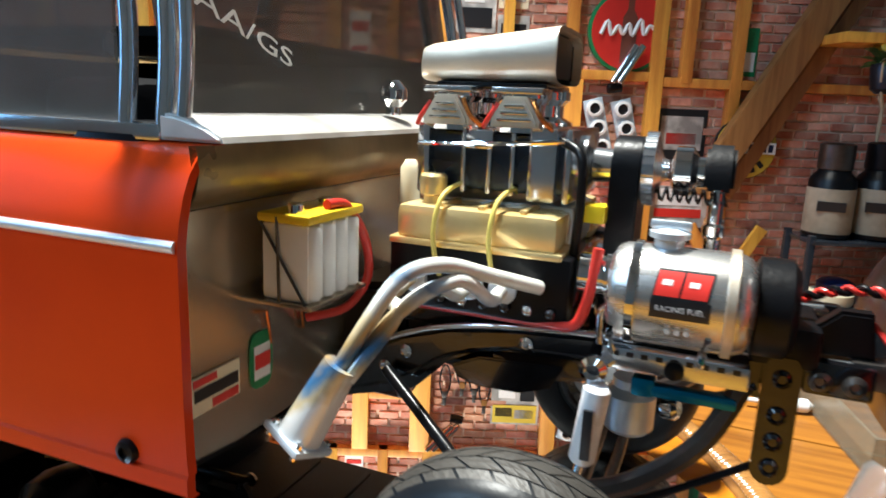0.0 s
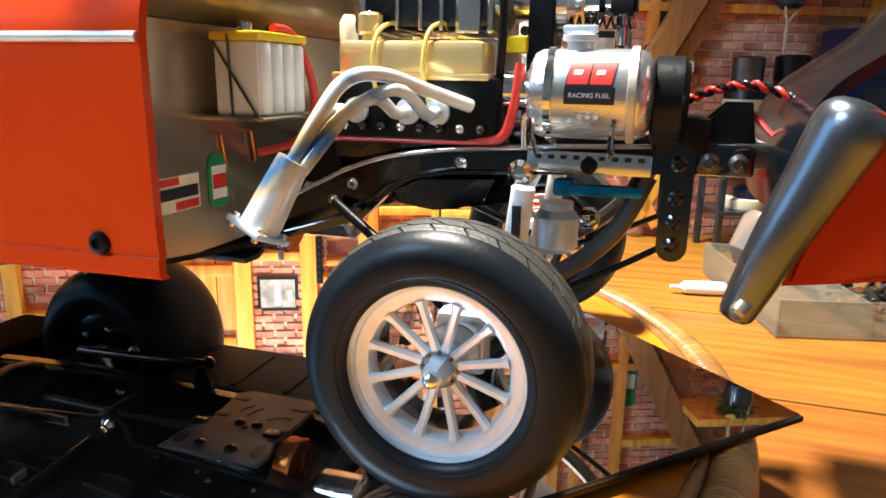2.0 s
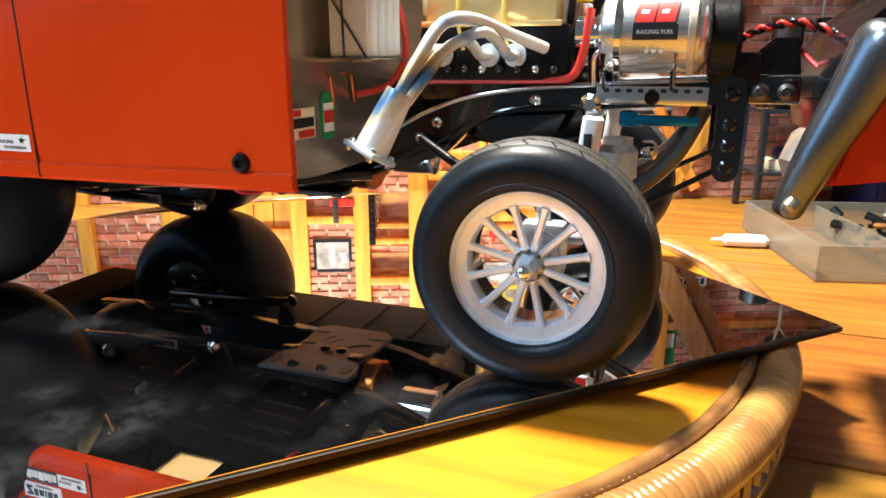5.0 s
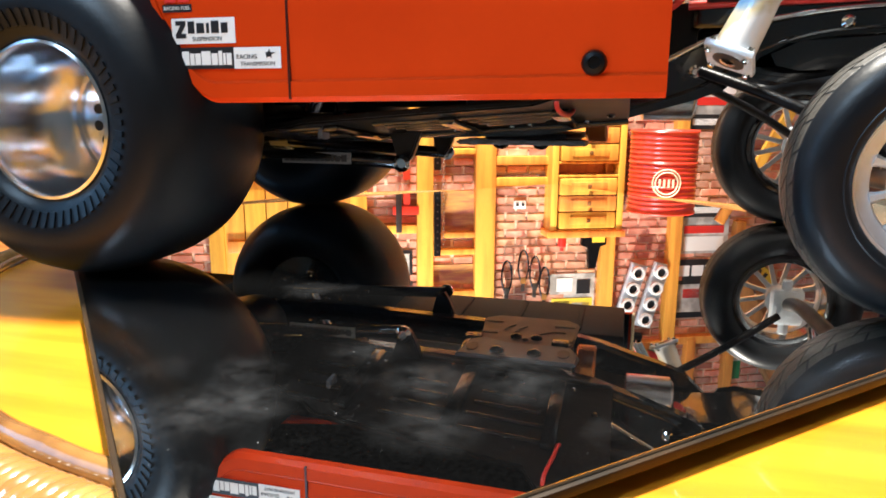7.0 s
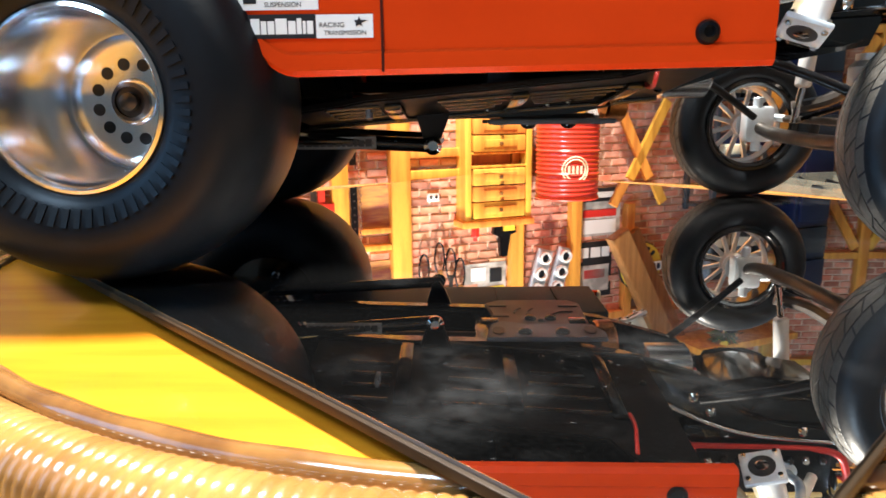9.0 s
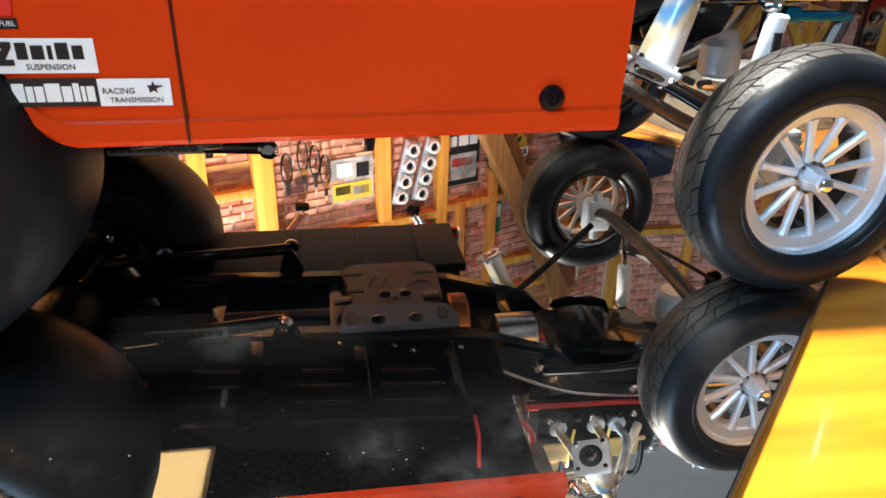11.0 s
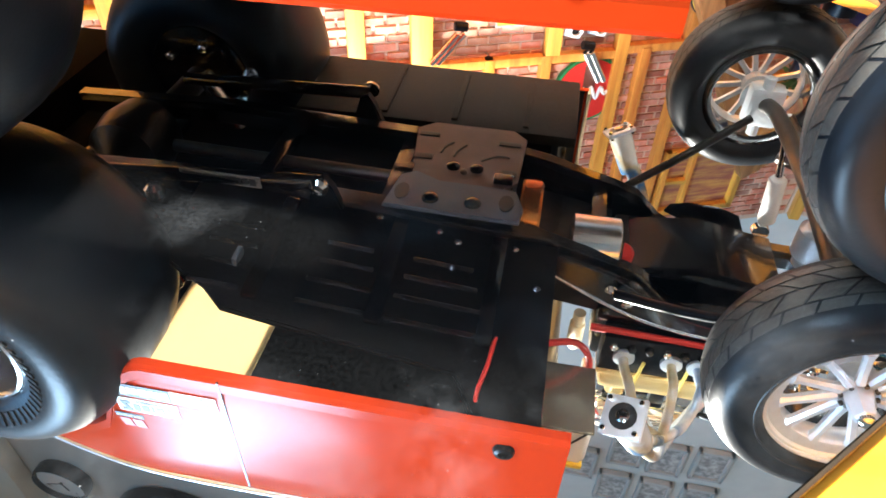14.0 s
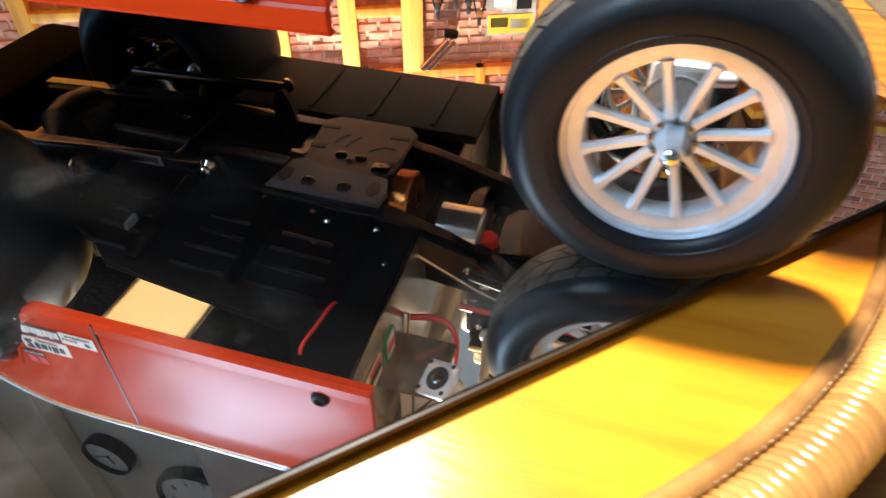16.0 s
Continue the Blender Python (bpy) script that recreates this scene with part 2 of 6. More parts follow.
def silvered():
    """Mirror glass with a thin film of dust that gathers in smudges."""
    m = bpy.data.materials.new("silvered_mirror")
    m.use_nodes = True
    t = m.node_tree
    b = t.nodes["Principled BSDF"]
    b.inputs["Base Color"].default_value = (0.80, 0.79, 0.77, 1)
    b.inputs["Metallic"].default_value = 1.0
    b.inputs["Roughness"].default_value = 0.003
    dust = t.nodes.new("ShaderNodeBsdfDiffuse")
    dust.inputs["Color"].default_value = (0.72, 0.73, 0.75, 1)
    co = t.nodes.new("ShaderNodeTexCoord")
    n1 = t.nodes.new("ShaderNodeTexNoise")
    n1.inputs["Scale"].default_value = 26
    n1.inputs["Detail"].default_value = 4
    n2 = t.nodes.new("ShaderNodeTexNoise")
    n2.inputs["Scale"].default_value = 900
    n3 = t.nodes.new("ShaderNodeTexNoise")
    n3.inputs["Scale"].default_value = 160
    n3.inputs["Detail"].default_value = 4
    for n in (n1, n2, n3):
        t.links.new(co.outputs["Object"], n.inputs["Vector"])
    mr = t.nodes.new("ShaderNodeMapRange")
    mr.inputs["From Min"].default_value = 0.56
    mr.inputs["From Max"].default_value = 0.80
    mr.inputs["To Min"].default_value = 0.004
    mr.inputs["To Max"].default_value = 0.035
    t.links.new(n1.outputs["Fac"], mr.inputs["Value"])
    mul = t.nodes.new("ShaderNodeMath")
    mul.operation = "MULTIPLY"
    t.links.new(mr.outputs[0], mul.inputs[0])
    t.links.new(n2.outputs["Fac"], mul.inputs[1])
    speck = t.nodes.new("ShaderNodeMapRange")
    speck.inputs["From Min"].default_value = 0.745
    speck.inputs["From Max"].default_value = 0.80
    speck.inputs["To Max"].default_value = 0.22
    t.links.new(n2.outputs["Fac"], speck.inputs["Value"])
    both = t.nodes.new("ShaderNodeMath")
    t.links.new(mul.outputs[0], both.inputs[0])
    t.links.new(speck.outputs[0], both.inputs[1])
    # finger smudges
    patch = t.nodes.new("ShaderNodeMapRange")
    patch.inputs["From Min"].default_value = 0.30
    patch.inputs["From Max"].default_value = 0.75
    t.links.new(n3.outputs["Fac"], patch.inputs["Value"])
    total = both.outputs[0]
    for x, y, r, k in ((-0.031, -0.060, 0.010, 0.17), (-0.025, -0.083, 0.010, 0.12), (-0.068, -0.083, 0.012, 0.19), (-0.078, -0.095, 0.011, 0.14), (-0.076, -0.065, 0.008, 0.11),
                       (-0.052, -0.046, 0.009, 0.10), (-0.012, -0.044, 0.011, 0.11), (-0.009, -0.058, 0.009, 0.14)):
        d = t.nodes.new("ShaderNodeVectorMath")
        d.operation = "DISTANCE"
        t.links.new(co.outputs["Object"], d.inputs[0])
        d.inputs[1].default_value = (x, y, 0)
        f = t.nodes.new("ShaderNodeMapRange")
        f.interpolation_type = "SMOOTHSTEP"
        f.inputs["From Min"].default_value = r * 1.5
        f.inputs["From Max"].default_value = 0.0
        f.inputs["To Max"].default_value = k * 0.15
        t.links.new(d.outputs["Value"], f.inputs["Value"])
        g = t.nodes.new("ShaderNodeMath")
        g.operation = "MULTIPLY_ADD"
        t.links.new(f.outputs[0], g.inputs[0])
        t.links.new(patch.outputs[0], g.inputs[1])
        t.links.new(total, g.inputs[2])
        total = g.outputs[0]
    mix = t.nodes.new("ShaderNodeMixShader")
    t.links.new(total, mix.inputs[0])
    t.links.new(b.outputs[0], mix.inputs[1])
    t.links.new(dust.outputs[0], mix.inputs[2])
    t.links.new(mix.outputs[0], t.nodes["Material Output"].inputs["Surface"])
    return m


MIRROR = silvered()


def glass(name, tint, rough=0.02, alpha=None):
    m = bpy.data.materials.new(name)
    m.use_nodes = True
    b = m.node_tree.nodes["Principled BSDF"]
    b.inputs["Base Color"].default_value = (*tint, 1)
    b.inputs["Roughness"].default_value = rough
    b.inputs["Transmission Weight"].default_value = 1.0
    b.inputs["IOR"].default_value = 1.3
    return m


APRON = material("black_moulded_shell", (0.005, 0.006, 0.008), 0.16, 0.0, 0.2, 20, 0.02, 0.0, spec=0.3)


def cloudy(name, tint, clear, rough):
    """Thin milky plastic: part of the light goes straight through."""
    m = bpy.data.materials.new(name)
    m.use_nodes = True
    t = m.node_tree
    b = t.nodes["Principled BSDF"]
    b.inputs["Base Color"].default_value = (*tint, 1)
    b.inputs["Roughness"].default_value = rough
    tr = t.nodes.new("ShaderNodeBsdfTransparent")
    tr.inputs[0].default_value = (0.93, 0.91, 0.84, 1)
    co = t.nodes.new("ShaderNodeTexCoord")
    nz = t.nodes.new("ShaderNodeTexNoise")
    nz.inputs["Scale"].default_value = 70
    nz.inputs["Detail"].default_value = 4
    t.links.new(co.outputs["Object"], nz.inputs["Vector"])
    mr = t.nodes.new("ShaderNodeMapRange")
    mr.inputs["To Min"].default_value = clear - 0.15
    mr.inputs["To Max"].default_value = clear + 0.15
    t.links.new(nz.outputs["Fac"], mr.inputs["Value"])
    mix = t.nodes.new("ShaderNodeMixShader")
    t.links.new(mr.outputs[0], mix.inputs[0])
    t.links.new(b.outputs[0], mix.inputs[1])
    t.links.new(tr.outputs[0], mix.inputs[2])
    t.links.new(mix.outputs[0], t.nodes["Material Output"].inputs["Surface"])
    return m


# pale diffuse tint puts the haze of glare into the glass colour
SCREEN = cloudy("hazed_smoked_glass", (0.19, 0.18, 0.17), 0.6, 0.05)
SCREEN.node_tree.nodes["Transparent BSDF"].inputs[0].default_value = (0.40, 0.37, 0.34, 1)
TUB = cloudy("milky_tub_plastic", (0.30, 0.29, 0.24), 0.68, 0.22)
CLEAR = glass("cloudy_clear_plastic", (0.62, 0.61, 0.58), 0.22)
CLEAR.node_tree.nodes["Principled BSDF"].inputs["Transmission Weight"].default_value = 0.85
FILM = cloudy("clear_film", (0.55, 0.56, 0.58), 0.68, 0.12)
DKDECAL = material("dull_decal", (0.16, 0.155, 0.15), 0.45, 0.0, 0.2, 30)
# cream label darkened to carry the shade the shelf stands in
SHADELABEL = material("shade_toned_label", (0.36, 0.31, 0.23), 0.6, 0.0, 0.3, 20, 0.0, 0.0, (0.24, 0.20, 0.14), 30)
EDGE = material("mirror_edge", (0.014, 0.010, 0.006), 0.5, 0.0, 0.3, 30, 0.1, 0.0, (0.035, 0.024, 0.01), 60, spec=0.1)
GLASSEDGE = material("ground_glass_edge", (0.034, 0.020, 0.010), 0.4, 0.0, 0.3, 30, 0.1, 0.0, (0.012, 0.009, 0.006), 40, spec=0.15)


def heat_metal():
    """Steel pipe with the straw and blue bands that heat leaves."""
    m = bpy.data.materials.new("heat_tinted_pipe")
    m.use_nodes = True
    t = m.node_tree
    b = t.nodes["Principled BSDF"]
    b.inputs["Metallic"].default_value = 0.3
    b.inputs["Roughness"].default_value = 0.24
    co = t.nodes.new("ShaderNodeTexCoord")
    sep = t.nodes.new("ShaderNodeSeparateXYZ")
    t.links.new(co.outputs["Object"], sep.inputs[0])
    nz = t.nodes.new("ShaderNodeTexNoise")
    nz.inputs["Scale"].default_value = 120
    t.links.new(co.outputs["Object"], nz.inputs["Vector"])
    ma = t.nodes.new("ShaderNodeMath")
    ma.operation = "MULTIPLY_ADD"
    ma.inputs[1].default_value = 0.012
    t.links.new(nz.outputs["Fac"], ma.inputs[0])
    past = t.nodes.new("ShaderNodeMath")
    past.operation = "SUBTRACT"
    past.inputs[1].default_value = 0.0350
    t.links.new(sep.outputs["X"], past.inputs[0])
    over = t.nodes.new("ShaderNodeMath")
    over.operation = "MAXIMUM"
    over.inputs[1].default_value = 0.0
    t.links.new(past.outputs[0], over.inputs[0])
    bent = t.nodes.new("ShaderNodeMath")
    bent.operation = "MINIMUM"
    bent.inputs[1].default_value = 0.020
    t.links.new(over.outputs[0], bent.inputs[0])
    along = t.nodes.new("ShaderNodeMath")
    along.operation = "MULTIPLY_ADD"
    along.inputs[1].default_value = -0.5
    t.links.new(bent.outputs[0], along.inputs[0])
    t.links.new(sep.outputs["Z"], along.inputs[2])
    tail = t.nodes.new("ShaderNodeMapRange")
    tail.inputs["From Min"].default_value = 0.062
    tail.inputs["From Max"].default_value = 0.092
    tail.inputs["To Max"].default_value = 0.027
    t.links.new(sep.outputs["X"], tail.inputs["Value"])
    total = t.nodes.new("ShaderNodeMath")
    t.links.new(along.outputs[0], total.inputs[0])
    t.links.new(tail.outputs[0], total.inputs[1])
    t.links.new(total.outputs[0], ma.inputs[2])
    mr = t.nodes.new("ShaderNodeMapRange")
    mr.inputs["From Min"].default_value = 0.076
    mr.inputs["From Max"].default_value = 0.136
    t.links.new(ma.outputs[0], mr.inputs["Value"])
    r = t.nodes.new("ShaderNodeValToRGB")
    e = r.color_ramp.elements
    e[0].position, e[0].color = 0.0, (0.86, 0.86, 0.85, 1)
    e[1].position, e[1].color = 1.0, (0.82, 0.80, 0.72, 1)
    for p, c in ((0.22, (0.86, 0.86, 0.84)), (0.28, (0.60, 0.50, 0.30)), (0.33, (0.16, 0.24, 0.34)), (0.37, (0.05, 0.15, 0.32)), (0.41, (0.22, 0.22, 0.22)), (0.46, (0.50, 0.36, 0.16)), (0.54, (0.72, 0.60, 0.38)),
                 (0.64, (0.74, 0.78, 0.82)), (0.69, (0.26, 0.36, 0.52)), (0.73, (0.50, 0.56, 0.62)), (0.79, (0.84, 0.83, 0.78))):
        k = e.new(p)
        k.color = (*c, 1)
    t.links.new(mr.outputs[0], r.inputs[0])
    t.links.new(r.outputs[0], b.inputs["Base Color"])
    return m


def thin_card():
    """Cream sheet, made translucent so the lamp above brightens its underside."""
    m = material("translucent_cream_sheet", (0.84, 0.77, 0.60), 0.7, 0.0, 0.08, 20)
    t = m.node_tree
    b = t.nodes["Principled BSDF"]
    tr = t.nodes.new("ShaderNodeBsdfTranslucent")
    tr.inputs["Color"].default_value = (0.86, 0.73, 0.50, 1)
    mix = t.nodes.new("ShaderNodeMixShader")
    mix.inputs[0].default_value = 0.36
    t.links.new(b.outputs[0], mix.inputs[1])
    t.links.new(tr.outputs[0], mix.inputs[2])
    t.links.new(mix.outputs[0], t.nodes["Material Output"].inputs[0])
    return m


HEAT = heat_metal()
GREYPL = material("grey_moulded_plastic", (0.085, 0.10, 0.125), 0.35, 0.0, 0.15, 30, 0.05)

# ---- shapes, in millimetres ----
MM = 0.001


def part(name, bm, mat, parent=None, label="", smooth=True):
    """One bmesh in millimetres as one mesh object, under a thing or a part."""
    for v in bm.verts:
        v.co *= MM
    me = bpy.data.meshes.new(name)
    bm.normal_update()
    bm.to_mesh(me)
    bm.free()
    me.materials.append(mat)
    if smooth:
        me.shade_smooth()
        me.set_sharp_from_angle(angle=radians(38))
    ob = new(name, me)
    if parent:
        ob.parent = parent
        ob.matrix_parent_inverse = parent.matrix_world.inverted()
    if label:
        tagged(ob, label)
    return ob


def thing(name, at, label, category, group="", kind=""):
    e = new(name)
    e.empty_display_size = 0.01
    e.matrix_world = pose(*[c * MM for c in at])
    bpy.context.view_layer.update()
    return tagged(e, label, category, group, kind)


def box(bm, lo, hi, bevel=0.0, m=None):
    r = bmesh.ops.create_cube(bm, size=1)["verts"]
    for v in r:
        v.co = Vector([lo[i] + (v.co[i] + 0.5) * (hi[i] - lo[i]) for i in range(3)])
    if bevel:
        es = list({e for v in r for e in v.link_edges})
        r = list({v for f in bmesh.ops.bevel(bm, geom=es, offset=bevel, segments=2, affect="EDGES", profile=0.6)["faces"] for v in f.verts} | {v for v in r if v.is_valid})
    if m:
        for v in r:
            v.co = m @ v.co
    return bm


def B(lo, hi, bevel=0.0, m=None):
    return box(bmesh.new(), lo, hi, bevel, m)


def axis_frame(p0, p1):
    d = (Vector(p1) - Vector(p0)).normalized()
    a = Vector((0, 0, 1)) if abs(d.z) < 0.9 else Vector((1, 0, 0))
    u = d.cross(a).normalized()
    return d, u, d.cross(u)


def rings(bm, loops, cap=True):
    """Skins a row of closed loops of points."""
    vs = [[bm.verts.new(p) for p in loop] for loop in loops]
    n = len(vs[0])
    for a, b in zip(vs, vs[1:]):
        for i in range(n):
            bm.faces.new((a[i], a[(i + 1) % n], b[(i + 1) % n], b[i]))
    if cap:
        bm.faces.new(vs[0][::-1])
        bm.faces.new(vs[-1])
    return bm


def lathe(bm, p0, d, profile, seg=32, cap=True):
    """Turns (radius, distance along d) round the axis through p0."""
    p0 = Vector(p0)
    d, u, w = axis_frame(p0, p0 + Vector(d))
    loops = [[p0 + d * h + (u * math.cos(k * math.tau / seg) + w * math.sin(k * math.tau / seg)) * r for k in range(seg)] for r, h in profile]
    rings(bm, loops, cap)
    bmesh.ops.recalc_face_normals(bm, faces=bm.faces)
    return bm


def cyl(bm, p0, p1, r, r2=None, seg=20):
    n = (Vector(p1) - Vector(p0)).length
    r2 = r if r2 is None else r2
    c = min(r, r2, n) * 0.12
    return lathe(bm, p0, Vector(p1) - Vector(p0), [(r - c, 0), (r, c), (r2, n - c), (r2 - c, n)], seg)


def smooth_line(pts, steps=6):
    pts = [Vector(p) for p in pts]
    out = []
    for i in range(len(pts) - 1):
        a, b, c, d = pts[max(i - 1, 0)], pts[i], pts[i + 1], pts[min(i + 2, len(pts) - 1)]
        for s in range(steps):
            t = s / steps
            out.append(0.5 * ((2 * b) + (c - a) * t + (2 * a - 5 * b + 4 * c - d) * t * t + (3 * b - a - 3 * c + d) * t ** 3))
    return out + [pts[-1]]


def tube(bm, pts, r, seg=10, steps=6, r_end=None):
    line = smooth_line(pts, steps) if steps else [Vector(p) for p in pts]
    loops, u = [], None
    for i, p in enumerate(line):
        d = (line[min(i + 1, len(line) - 1)] - line[max(i - 1, 0)]).normalized()
        if u is None:
            u = axis_frame((0, 0, 0), d)[1]
        u = (u - d * u.dot(d)).normalized()
        w = d.cross(u)
        k = i / (len(line) - 1)
        rr = r if r_end is None else r + (r_end - r) * k
        loops.append([p + (u * math.cos(a * math.tau / seg) + w * math.sin(a * math.tau / seg)) * rr for a in range(seg)])
    rings(bm, loops)
    bmesh.ops.recalc_face_normals(bm, faces=bm.faces)
    return bm


def prism(bm, pts, axis, lo, hi, bevel=0.0):
    """A flat outline pushed along x, y or z from lo to hi."""
    def at(p, h):
        return {"x": (h, p[0], p[1]), "y": (p[0], h, p[1]), "z": (p[0], p[1], h)}[axis]
    a = [bm.verts.new(at(p, lo)) for p in pts]
    b = [bm.verts.new(at(p, hi)) for p in pts]
    n = len(pts)
    fs = [bm.faces.new(a), bm.faces.new(b[::-1])] + [bm.faces.new((a[i], b[i], b[(i + 1) % n], a[(i + 1) % n])) for i in range(n)]
    bmesh.ops.recalc_face_normals(bm, faces=fs)
    if bevel:
        bmesh.ops.bevel(bm, geom=list({e for f in fs[:2] for e in f.edges}), offset=bevel, segments=2, affect="EDGES")
    return bm


def words(name, text, size, mat, parent, m, label=""):
    """Flat lettering in the built-in font; m places it, in metres."""
    c = bpy.data.curves.new(name, "FONT")
    c.body, c.size, c.extrude = text, size * MM, 0.00006
    c.align_x, c.align_y, c.resolution_u = "CENTER", "CENTER", 3
    tmp = new(name, c)
    bpy.context.view_layer.update()
    me = bpy.data.meshes.new_from_object(tmp.evaluated_get(bpy.context.evaluated_depsgraph_get()))
    bpy.data.objects.remove(tmp)
    me.materials.clear()
    me.materials.append(mat)
    ob = new(name, me)
    ob.matrix_world = m
    if parent:
        ob.parent = parent
        ob.matrix_parent_inverse = parent.matrix_world.inverted()
    if label:
        tagged(ob, label)
    return ob


def marks(parent, x0, z0, widths, h, gap, y0, y1, mat, name="mark"):
    """A row of plain upright bars of uneven height, each a part."""
    x = x0
    for k, w in enumerate(widths):
        part(name, B((x, y0, z0), (x + w, y1, z0 + h * (1.0, 0.84, 0.84, 1.0, 0.84)[k % 5])), mat, parent, smooth=False)
        x += w + gap


# ---- the room ----
def slab(name, lo, hi, mat, label):
    return tagged(part(name, B(lo, hi), mat, smooth=False), label, kind="structure")


slab("floor", (-1700, -1900, -860), (1700, 820, -840), GREYWALL, "dark grey floor of the hobby room")
slab("wall_north", (-1700, 760, -840), (1700, 800, 2500), GREYWALL, "grey painted house wall behind the bench")
slab("wall_south", (-1700, -1900, -840), (1700, -1860, 2500), PLASTER, "off-white plaster house wall")
slab("wall_west_low", (-1700, -1860, -840), (-1660, 760, 150), PLASTER, "off-white plaster wall below the window")
slab("wall_west_high", (-1700, -1860, 1150), (-1660, 760, 2500), PLASTER, "off-white plaster wall above the window")
slab("wall_west_pier", (-1700, -1860, 150), (-1660, -1050, 1150), PLASTER, "off-white plaster pier beside the window")
slab("wall_west_pier_far", (-1700, 0, 150), (-1660, 760, 1150), PLASTER, "off-white plaster pier beside the window")
slab("wall_east", (1660, -1860, -840), (1700, 760, 2500), PLASTER, "off-white plaster house wall")
slab("ceiling", (-1700, -1900, 2500), (1700, 820, 2540), PLASTER, "off-white plaster ceiling")
window = tagged(new("window_1"), "plain white window frame in the plaster wall", kind="structure")
for lo, hi in (((-1694, -1050, 150), (-1664, 0, 196)), ((-1694, -1050, 1104), (-1664, 0, 1150)), ((-1694, -1050, 196), (-1664, -1004, 1104)), ((-1694, -46, 196), (-1664, 0, 1104)), ((-1690, -540, 196), (-1668, -510, 1104))):
    part("window_frame", B(lo, hi, 4), WHITE, window)
part("window_sill", B((-1664, -1070, 130), (-1600, 20, 150), 4), WHITE, window)
_p = part("plaster_panel", B((-1655, 700, 300), (-1440, 758, 2500), 4), PLASTER)
tagged(_p, "off-white boxed chimney breast on the house wall", "wall panel", kind="structure")

def wall_dial(x, z, r, label, name, step):
    """A round wall instrument: deep case, white dial, numbers and two pointers."""
    c = thing(name, (x, 750, z), label, "clock")
    part("case", lathe(bmesh.new(), (x, 759, z), (0, -1, 0), [(r * 0.95, 0), (r, 8), (r, 34), (r * 0.95, 44), (r * 0.92, 42), (r * 0.91, 26)], 72), BLACK, c, "dark grey clock case")
    part("dial", lathe(bmesh.new(), (x, 732.5, z), (0, -1, 0), [(r * 0.905, 0), (r * 0.905, 2)], 72), PAPER, c, "white clock dial")
    for h in range(1, 13, step):
        a = radians(90 - 30 * h)
        words("numeral", str(h), r * 0.2, INK, c, pose((x + r * 0.72 * math.cos(a)) * MM, 0.7298, (z + r * 0.72 * math.sin(a)) * MM, 90, 0, 0))
    for nm, ang, n, w in (("hour_hand", 70, 0.45, 0.045), ("minute_hand", 160, 0.7, 0.03)):
        a = radians(ang)
        part(nm, tube(bmesh.new(), [(x, 727, z), (x + r * n * math.cos(a), 727, z + r * n * math.sin(a))], r * w * 0.5, 6, 0), INK, c)
    part("hand_boss", lathe(bmesh.new(), (x, 730, z), (0, -1, 0), [(r * 0.05, 0), (r * 0.04, 5)], 20), INK, c)


wall_dial(-956, 1996, 209, "large round white wall clock with black numbers on grey wall", "wall_clock", 1)
wall_dial(-1305, 1835, 88, "small round white dial with dark case on grey wall", "small_wall_clock", 3)


FRAME = material("pale_frame", (0.52, 0.50, 0.46), 0.6, 0.0, 0.2, 30)


def framed_picture(x, z, w, h):
    f = thing("framed_picture", (x, 755, z), "small framed dark print on the grey house wall", "picture", "prints on the house wall")
    bm = bmesh.new()
    for lo, hi in (((x - w, 744, z - h), (x + w, 758, z - h + 8)), ((x - w, 744, z + h - 8), (x + w, 758, z + h)), ((x - w, 744, z - h), (x - w + 8, 758, z + h)), ((x + w - 8, 744, z - h), (x + w, 758, z + h))):
        box(bm, lo, hi, 1.5)
    part("frame", bm, FRAME, f, "pale grey frame")
    part("print", B((x - w + 8, 750, z - h + 8), (x + w - 8, 757, z + h - 8)), GREYINK, f)


for x, z in ((274, 1180), (360, 1190), (451, 1185), (268, 1330), (360, 1335), (456, 1330), (183, 1255)):
    framed_picture(x, z, 36, 53)

spot = thing("spot_lamp", (-130, 155, 1010), "black cone spot lamp on a cord over the bench", "lamp")
part("shade", lathe(bmesh.new(), (-130, 155, 1075), (0, 0, -1), [(14, 0), (34, 12), (64, 84), (62, 84), (32, 16), (12, 4)], 40), BLACK, spot)
part("cord", tube(bmesh.new(), [(-130, 155, 1070), (-130, 155, 2500)], 3, 8, 0), BLACK, spot)
daylamp = thing("daylight_lamp", (-495, -546, 860), "round white daylight lamp on a cord", "lamp")
part("housing", lathe(bmesh.new(), (-486, -541, 848), (0.45, 0.58, -0.72), [(20, -30), (60, 0), (85, 34), (82, 34), (58, 6), (18, -20)], 40), WHITE, daylamp)
part("cord", tube(bmesh.new(), [(-486, -541, 860), (-486, -541, 2500)], 3, 8, 0), BLACK, daylamp)

# ---- the bench ----
bench = thing("workbench", (0, 0, -840), "yellow varnished pine plank workbench with knots", "workbench")
y = -520.0
k = 0
while y < 750:
    w = (150, 138, 160, 144)[k % 4]
    part("plank", B((-1250, y, -62), (1250, min(y + w - 2.2, 755), -42), 1.2), PINE, bench)
    y += w
    k += 1
for x, yy in ((-1200, -480), (1200, -480), (-1200, 700), (1200, 700)):
    part("leg", B((x - 35, yy - 35, -840), (x + 35, yy + 35, -62), 3), PINEV, bench)

